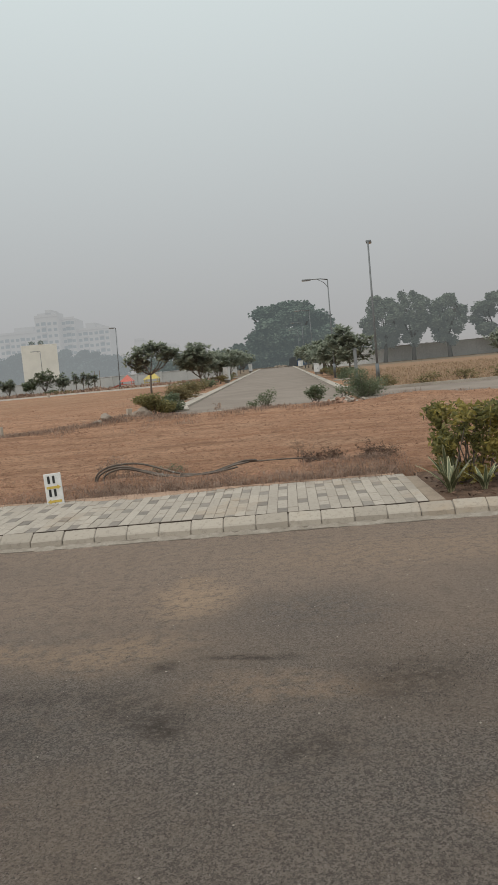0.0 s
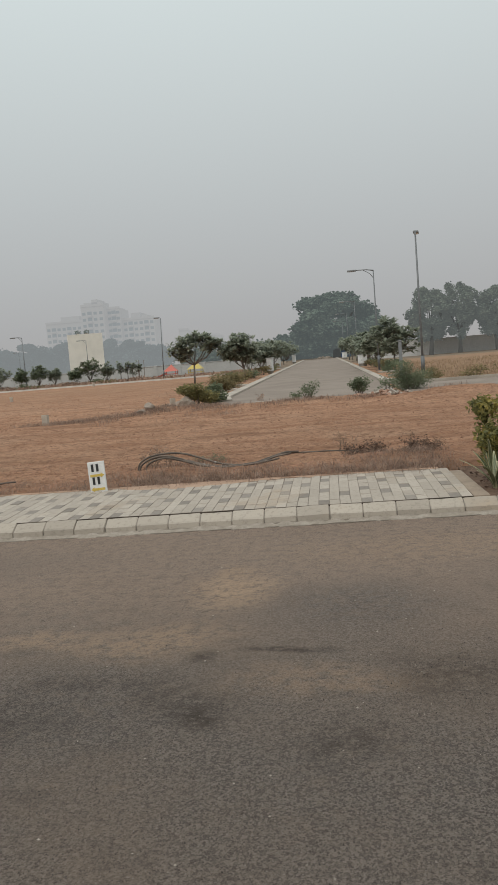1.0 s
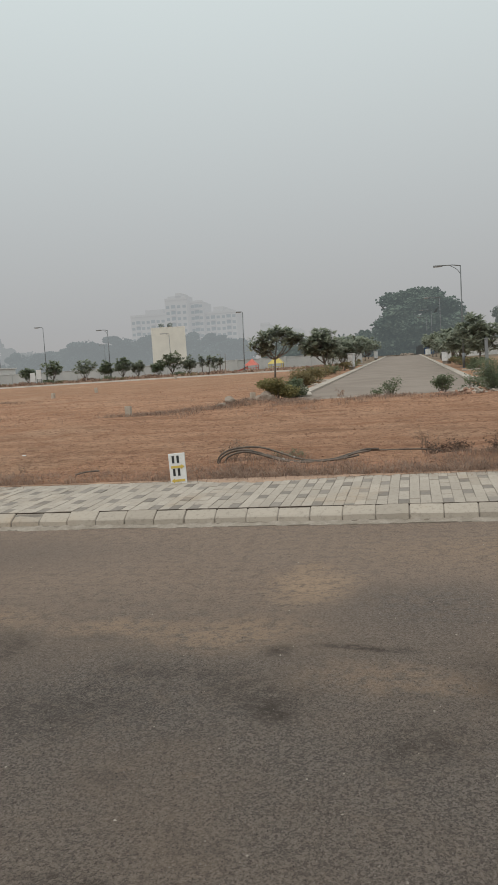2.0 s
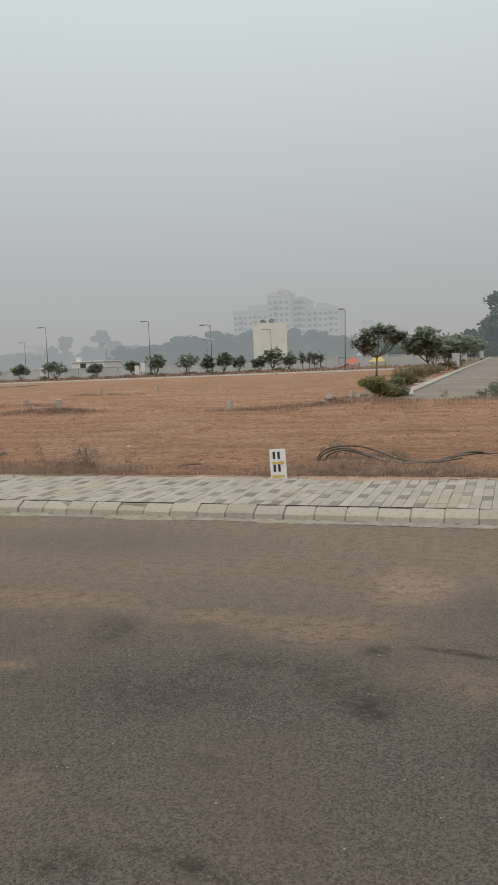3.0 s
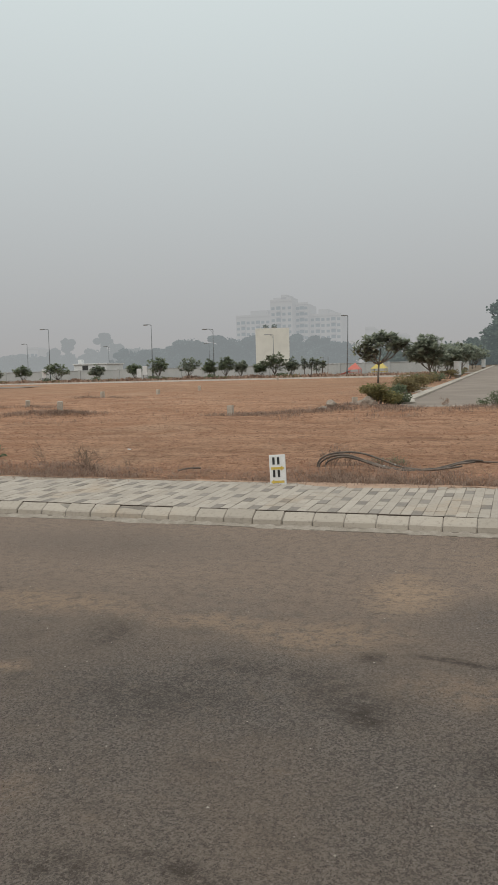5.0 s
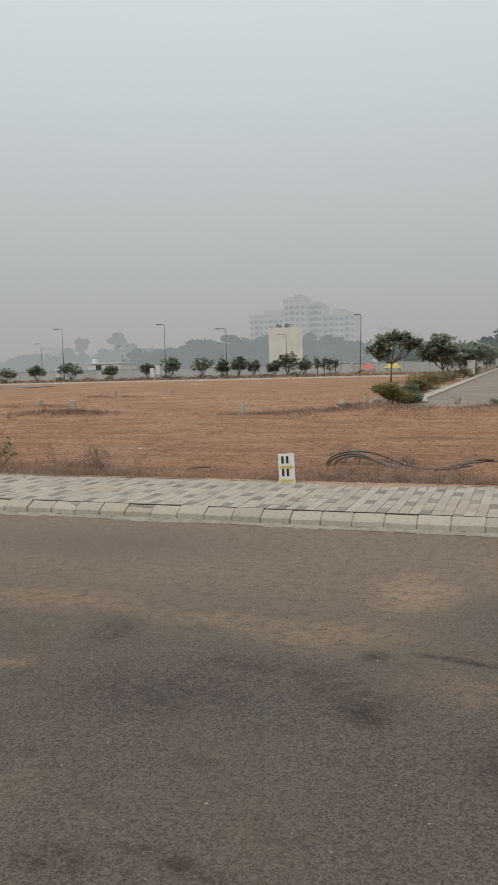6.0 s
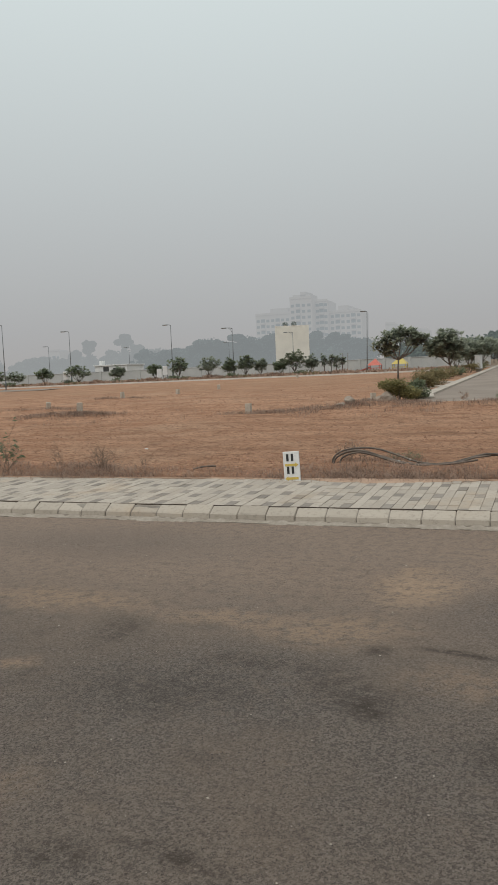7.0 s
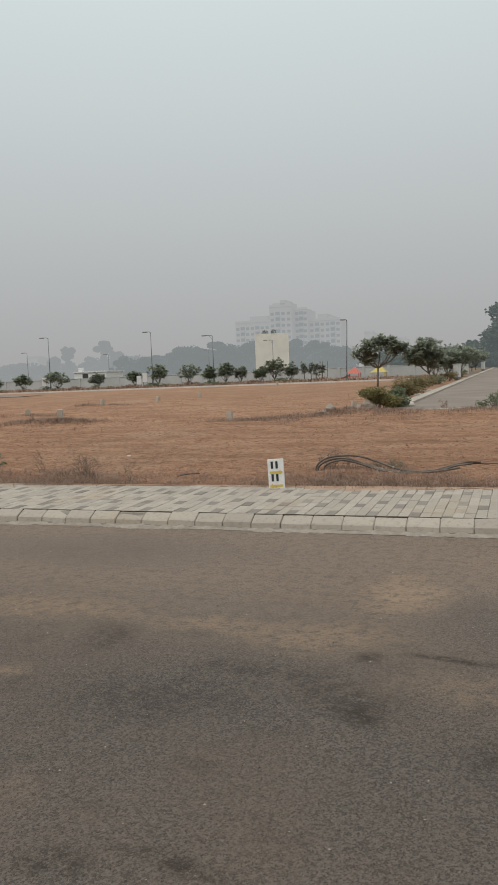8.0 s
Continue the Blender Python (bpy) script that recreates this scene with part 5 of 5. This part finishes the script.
def verge_shrubs():
    shrub("yellow_shrub", -3.35, 25.0, 1.5, 0.9, 0.75, 1, M_YGREEN, "bushy yellow-green shrub at the road corner", 3600, 0.085, group="corner shrubs")
    shrub("yellow_shrub", -2.95, 26.0, 1.0, 0.9, 0.8, 2, M_GREEN, "bushy green shrub at the road corner", 2600, 0.085, group="corner shrubs")
    shrub("roadside_shrub", -3.75, 33.0, 1.3, 1.0, 0.85, 3, M_OLIVE, "dry olive-green shrub on the road verge", 2200, 0.085, group="verge shrubs")
    shrub("roadside_shrub", -3.9, 37.5, 1.6, 1.2, 0.9, 4, M_OLIVE, "dry olive-green shrub on the road verge", 2200, 0.095, group="verge shrubs")
    for i, y in enumerate((42, 47, 54, 60, 67, 74)):
        shrub("roadside_shrub", -4.3, y, 1.7, 1.6, 0.75, 50 + i, M_OLIVE if i % 2 else M_GREEN, "dry olive-green shrub on the road verge", 500, 0.15, group="verge shrubs")
        shrub("roadside_shrub", 4.3, y + 2, 1.4, 1.6, 0.7, 60 + i, M_OLIVE if i % 2 else M_GREEN, "dry olive-green shrub on the road verge", 500, 0.15, group="verge shrubs")
    shrub("green_bush", 3.5, 25.3, 1.5, 1.2, 1.15, 5, M_GREEN, "rounded green bush at the corner of the roads", 6500, 0.055, group="corner shrubs")
    shrub("green_weed", 1.8, 23.6, 0.72, 0.55, 0.66, 6, M_GREEN, "leafy green weed growing through the spoil bank", 1300, 0.07, "weed", "green weeds")
    shrub("green_weed", 0.26, 23.8, 0.9, 0.5, 0.62, 7, M_GREEN, "leafy green weed growing through the spoil bank", 700, 0.06, "weed", "green weeds", 0.3)
    shrub("green_weed", -0.15, 23.6, 0.6, 0.4, 0.35, 8, M_GREEN, "leafy green weed growing through the spoil bank", 260, 0.06, "weed", "green weeds", 0.3)
    shrub("green_weed", 2.7, 24.2, 0.9, 0.5, 0.6, 9, M_GREEN, "leafy green weed growing through the spoil bank", 420, 0.07, "weed", "green weeds")
    for i in range(15):
        x = 4.9 + 1.5 * i
        shrub("low_hedge_bush", x, 30.2 + 0.15 * (i % 2), 1.6, 0.8, 0.62, 20 + i, M_OLIVE, "low yellowing hedge bush along the side road", 420, 0.10, group="side road hedge")
    for i in range(26):
        x = -74 + 2.25 * i + (i % 3) * 0.3
        shrub("verge_bush", x, 72.6 + (i % 4) * 0.4, 2.4, 1.0, 0.45 + 0.12 * (i % 3), 100 + i, (M_OLIVE, M_LITTER, M_GREEN)[i % 3], "dry scrubby bush on the far verge", 260, 0.2, group="verge bushes")
    bare_twig(-4.8, 9.1, 0.46, 3, 0.6, 16)
    bare_twig(-5.7, 9.35, 0.38, 4, 0.4, 4)
    bare_twig(-4.2, 9.3, 0.3, 5, 0.5, 3)
    bare_twig(-1.55, 10.2, 0.42, 6, 0.5, 8, 1, "dead brown weed behind the cables")
    bare_twig(-1.3, 10.1, 0.35, 7, 0.5, 6, 1, "dead brown weed behind the cables")
    bare_twig(-0.75, 10.2, 0.25, 8, 0.6, 9, 2, "straggly green weed behind the cables")
    bare_twig(-0.55, 10.25, 0.22, 9, 0.7, 9, 2, "straggly green weed behind the cables")
    bare_twig(1.12, 10.1, 0.44, 16, 0.5, 6, 0, "grey dead weed stalks beside the cable end")
    bare_twig(1.3, 10.1, 0.36, 10, 0.9, 14, 3, "heap of dead brushwood on the soil")
    bare_twig(1.5, 9.95, 0.34, 11, 1.0, 12, 3, "heap of dead brushwood on the soil")
    bare_twig(1.95, 9.65, 0.30, 12, 1.1, 13, 3, "heap of dead brushwood on the soil")
    bare_twig(2.2, 9.55, 0.26, 13, 1.1, 13, 3, "heap of dead brushwood on the soil")
    bare_twig(-1.2, 23.6, 0.4, 14, 0.6, 5, 1, "dry weed at the road edge")
    bare_twig(-6.36, 8.95, 0.66, 15, 0.5, 7, 2, "green leafy weed behind the pavement")


def hedge():
    t = thing("clipped_hedge", 2.45, 7.95, 0.09, "clipped yellow-green hedge with woody stems", "hedge")
    rng = np.random.default_rng(90)
    blobs = []
    for k in range(92):
        x = rng.uniform(0.10, 3.2)
        blobs.append((x, rng.uniform(-0.30, 0.30), rng.uniform(0.12, 0.78), rng.uniform(0.12, 0.2), rng.uniform(0.12, 0.18), rng.uniform(0.10, 0.16)))
    for k in range(14):
        blobs.append((0.1 + 0.23 * k, rng.uniform(-0.22, 0.2), 0.76, 0.16, 0.2, 0.10))
    for k in range(8):
        blobs.append((0.12, -0.28 + 0.07 * k, rng.uniform(0.2, 0.75), 0.11, 0.12, 0.14))
    V, F = cloud(blobs, 105, 0.066, rng, 0.4, slim=0.5, flat=0.7)
    tagged(link_mesh("foliage", V, F, M_HEDGE, t, "leaves yellow at the clipped top, green below"), kind="stuff")
    pieces = []
    for k in range(26):
        x = 0.15 + 3.0 * k / 26 + rng.normal() * 0.04
        p = Vector((x, rng.normal() * 0.12, -0.05))
        for j in range(3):
            q = p + Vector((rng.normal() * 0.13, rng.normal() * 0.13, rng.uniform(0.5, 0.82)))
            pieces.append(tube([p, p.lerp(q, 0.5) + Vector((rng.normal() * 0.03, rng.normal() * 0.03, 0)), q], [0.011, 0.008, 0.004], 5))
    V, F = join(*pieces)
    link_mesh("stem_tangle", V, F, M_BARK, t)
    bed = strip("planting_bed", 2.38, 6.5, 6.81, 8.9, lambda x, y: 0.105 + 0.02 * noise.noise((x * 4, y * 4, 2.0)), M_BEDSOIL, "brown soil of the planting bed by the kerb", "soil", 40, 20, thick=0.1)
    pts = np.stack([rng.uniform(2.4, 5.5, 700), rng.uniform(6.86, 8.3, 700), np.full(700, 0.128)], 1)
    LV, LF = leaves(pts + rng.normal(size=pts.shape) * np.array([0, 0, 0.004]), 0.05, rng, flat=0.12, droop=0.0)
    tagged(link_mesh("fallen_leaves", LV, LF, M_DEADLEAF), "dead brown leaves under the hedge", "leaves", kind="stuff")
    for i, (x, y, n, h) in enumerate(((2.50, 7.30, 15, 0.36), (2.84, 7.36, 12, 0.30), (3.35, 7.35, 9, 0.29), (2.56, 7.72, 6, 0.46))):
        s = thing("snake_plant", x, y, 0.10, "snake plant with mottled blades and cream margins", "plant", "snake plants")
        r2 = np.random.default_rng(200 + i)
        for k in range(n):
            a = 6.283 * k / n + r2.uniform(-0.3, 0.3)
            L, out = h * r2.uniform(0.55, 1.2), r2.uniform(0.15, 0.85)
            d = Vector((math.cos(a), math.sin(a), 0))
            sd = Vector((-math.sin(a), math.cos(a), 0))
            V, F, RV, RF = [], [], [], []
            for j in range(7):
                f = j / 6
                c = d * (0.02 + L * out * f ** 1.5) + Vector((0, 0, L * (f - 0.35 * out * f * f)))
                w = 0.0135 * (1 - f ** 3) * (0.6 + 0.8 * min(1, f * 3)) + 0.001
                V += [c - sd * w, c - d * 0.008, c + sd * w]
                RV += [c - sd * (w + 0.005), c - sd * (w - 0.001) + Vector((0, 0, 0.002)), c + sd * (w - 0.001) + Vector((0, 0, 0.002)), c + sd * (w + 0.005)]
            for j in range(6):
                F += [(3 * j, 3 * j + 1, 3 * j + 4, 3 * j + 3), (3 * j + 1, 3 * j + 2, 3 * j + 5, 3 * j + 4)]
                RF += [(4 * j, 4 * j + 1, 4 * j + 5, 4 * j + 4), (4 * j + 2, 4 * j + 3, 4 * j + 7, 4 * j + 6)]
            lf = link_mesh("leaf", V, F, M_SNAKE, s, smooth=True)
            link_mesh("margin", RV, RF, M_RIM, lf)


# ---------------------------------------------------------------- small things
def plot_marker():
    x, y = -1.74, 8.33
    t = thing("plot_marker", x, y, pave_z(y) - 0.01, "white painted marker slab with dark characters and yellow arrows", "marker")
    t.matrix_world = pose(x, y, pave_z(y) - 0.01, -3, -2.5, 9)
    part("slab", box(bmesh.new(), (-0.095, -0.022, -0.05), (0.095, 0.022, 0.355), 0.006), M_WHITE, t)
    for zc, d in ((0.285, 1), (0.135, -1)):
        for cx in (-0.042, 0.014):
            part("dark_bar", box(bmesh.new(), (cx - 0.014, -0.0255, zc - 0.043), (cx + 0.014, -0.0235, zc + 0.043), 0.0006), M_BLACK, t)
    for zc, d in ((0.195, 1), (0.035, -1)):
        bm = bmesh.new()
        pts = [(-0.075, -0.012), (0.045, -0.012), (0.045, -0.026), (0.085, 0.002), (0.045, 0.030), (0.045, 0.016), (-0.075, 0.016)]
        lo = [bm.verts.new((px * d, -0.0235, zc + pz)) for px, pz in pts]
        hi = [bm.verts.new((px * d, -0.0255, zc + pz)) for px, pz in pts]
        bm.faces.new(lo)
        bm.faces.new(hi)
        for i in range(7):
            bm.faces.new((lo[i], lo[(i + 1) % 7], hi[(i + 1) % 7], hi[i]))
        part("arrow", bm, M_YELLOW, t, "yellow painted arrow")


def cables():
    lab = "thick grey-black cable looping over dry grass"
    runs = [
        [(-1.68, 9.92, 0.10), (-1.65, 9.92, 0.26), (-1.51, 9.92, 0.355), (-1.25, 9.92, 0.39), (-1.03, 9.92, 0.37), (-0.81, 9.92, 0.30), (-0.58, 9.92, 0.215), (-0.40, 9.92, 0.18), (-0.16, 9.92, 0.17), (0.14, 9.92, 0.25), (0.33, 9.94, 0.295), (0.50, 9.98, 0.29)],
        [(-1.63, 9.82, 0.09), (-1.60, 9.8, 0.25), (-1.45, 9.80, 0.345), (-1.28, 9.80, 0.368), (-1.10, 9.80, 0.33), (-0.85, 9.80, 0.24), (-0.60, 9.80, 0.175), (-0.31, 9.82, 0.165), (-0.02, 9.83, 0.19), (0.19, 9.86, 0.255), (0.40, 9.92, 0.28)],
        [(-1.54, 9.72, 0.09), (-1.50, 9.72, 0.255), (-1.39, 9.72, 0.325), (-1.23, 9.72, 0.348), (-1.03, 9.73, 0.30), (-0.77, 9.74, 0.215), (-0.54, 9.75, 0.178), (-0.28, 9.77, 0.175), (0.05, 9.80, 0.205), (0.25, 9.84, 0.235)],
        [(-1.66, 9.86, 0.09), (-1.62, 9.86, 0.24), (-1.48, 9.86, 0.33), (-1.26, 9.86, 0.352), (-1.0, 9.86, 0.285), (-0.7, 9.86, 0.2), (-0.4, 9.87, 0.175), (-0.1, 9.88, 0.19), (0.12, 9.9, 0.225)],
        [(0.38, 9.98, 0.275), (0.55, 10.0, 0.272), (0.73, 10.0, 0.27), (1.03, 10.0, 0.264), (1.25, 10.0, 0.241), (1.36, 10.0, 0.20)],
    ]
    for i, ctrl in enumerate(runs):
        pts = smooth_line(ctrl, 9)
        r = 0.010 if i == 4 else 0.013
        t = thing("cable", 0, 0, 0, lab, "cable", "laid cables")
        V, F = tube(pts, [r] * len(pts), 10)
        link_mesh("sheath", V, F, M_CABLE, t, smooth=True)
        if i in (0, 3):
            k = int(len(pts) * (0.52 if i == 0 else 0.6))
            V, F = tube(pts[k:k + 2], [r * 1.2] * 2, 10)
            link_mesh("tape_band", V, F, M_TAPE, t, "pale tape wrapped round the cable", smooth=True)


def playground():
    for x, y, m, w, h, lab in ((-16.7, 86, M_RED, 1.5, 1.4, "red play slide with a peaked cover"), (-13.9, 86, M_YELLOWP, 1.7, 1.5, "yellow play house with a peaked roof")):
        z = plane_z(y) - 0.05
        t = thing("play_unit", x, y, z, lab, "playground", "play equipment")
        bm = bmesh.new()
        a = [bm.verts.new((sx * w / 2, sy * w / 2, h * 0.45)) for sx, sy in ((-1, -1), (1, -1), (1, 1), (-1, 1))]
        p = bm.verts.new((0.1, 0, h))
        for i in range(4):
            bm.faces.new((a[i], a[(i + 1) % 4], p))
        bm.faces.new(a)
        part("roof", bm, m, t)
        for sx, sy in ((-1, -1), (1, -1), (1, 1), (-1, 1)):
            V, F = tube([(sx * w * 0.42, sy * w * 0.42, -0.05), (sx * w * 0.42, sy * w * 0.42, h * 0.47)], [0.05, 0.05], 6)
            link_mesh("post", V, F, m, t)
        part("platform", box(bmesh.new(), (-w * 0.4, -w * 0.4, 0.3), (w * 0.4, w * 0.4, 0.38), 0.01), m, t)
        if m is M_RED:
            V, F = [], []
            for j in range(7):
                f = j / 6
                for s in (-0.3, -0.25, 0.25, 0.3):
                    V.append((-w * 0.4 - 1.1 * f, s, 0.36 * (1 - f) ** 1.5 + 0.03 + (0.14 if abs(s) > 0.27 else 0)))
            for j in range(6):
                for k in range(3):
                    F.append((4 * j + k, 4 * j + k + 1, 4 * j + k + 5, 4 * j + k + 4))
            link_mesh("chute", V, F, m, t)


def corner_post():
    t = thing("grey_post", 3.72, 30.6, plane_z(30.6), "square grey metal post at the junction", "post")
    part("shaft", box(bmesh.new(), (-0.06, -0.06, -0.1), (0.06, 0.06, 1.55), 0.008), M_LAMP, t)
    part("cap", box(bmesh.new(), (-0.075, -0.075, 1.553), (0.075, 0.075, 1.6), 0.01), M_LAMP, t)


def odds():
    for x, y, h in ((-36.3, 73.6, 1.25), (-48.6, 73.6, 1.2), (-37.1, 73.8, 1.0)):
        t = thing("notice_board", x, y, plane_z(y), "small pale blank board on two legs", "sign", "verge boards")
        part("board", box(bmesh.new(), (-0.28, -0.03, h - 0.55), (0.28, 0.03, h + 0.35), 0.01), M_CABINET, t)
        for sx in (-0.22, 0.22):
            V, F = tube([(sx, 0, -0.1), (sx, 0, h - 0.55)], [0.03, 0.03], 6)
            link_mesh("leg", V, F, M_STEEL, t)
    t = thing("blue_gate", 4.0, 149.5, plane_z(149.5), "blue sheet-metal gate at the road end", "gate")
    part("panel", box(bmesh.new(), (-0.9, -0.05, 0), (0.9, 0.05, 1.9), 0.02), M_BLUE, t)
    for i, (x, y) in enumerate(((-0.9, 147), (-0.2, 148), (0.6, 147.5))):
        rock("rubble_stone", x, y, 0.6, 0.4, 0.35, 20 + i, M_ROCK, "pale rubble heap stone at the road end", "rock", "road end rubble")
    ob = part("litter_scrap", box(bmesh.new(), (-0.03, -0.02, 0), (0.03, 0.02, 0.012), 0.003), M_WHITE)
    ob.matrix_world = pose(-5.6, 11.9, land_z(-5.6, 11.9) + 0.01, 5, 8, 20)
    tagged(ob, "scrap of white litter on the red soil", "litter")
    V, F = tube(smooth_line([(-3.35, 9.02, 0), (-3.2, 9.05, 0.03), (-3.05, 9.1, 0.03)], 4), [0.012] * 9, 6)
    ob = link_mesh("pipe_offcut", V, F, M_CABLE)
    ob.location.z = land_z(-3.2, 9.05) + 0.015
    tagged(ob, "short dark pipe offcut lying on the soil", "pipe")


woods()
towers()
white_building()
left_house()
boundary_wall("wall_right", 6, 120, 95, 3.05, 0.9, M_WALL, "long grey boundary wall behind the trees")
boundary_wall("wall_left", -140, -5, 93, 2.47, 0.6, M_WALL_W, "pale boundary wall behind the far road")
lamps()
for cx, cy, cw, ch, ct in ((-3.75, 62.0, 0.6, 1.2, 78), (-4.1, 112, 0.7, 1.2, 80), (3.55, 62.5, 0.75, 0.85, -60), (3.2, 118, 0.8, 1.0, -60)):
    cabinet(cx, cy, cw, ch, ct)
stones()
rocks()
clods()
grasses()
avenue()
big_trees()
verge_shrubs()
hedge()
plot_marker()
cables()
playground()
corner_post()
odds()
pavement()
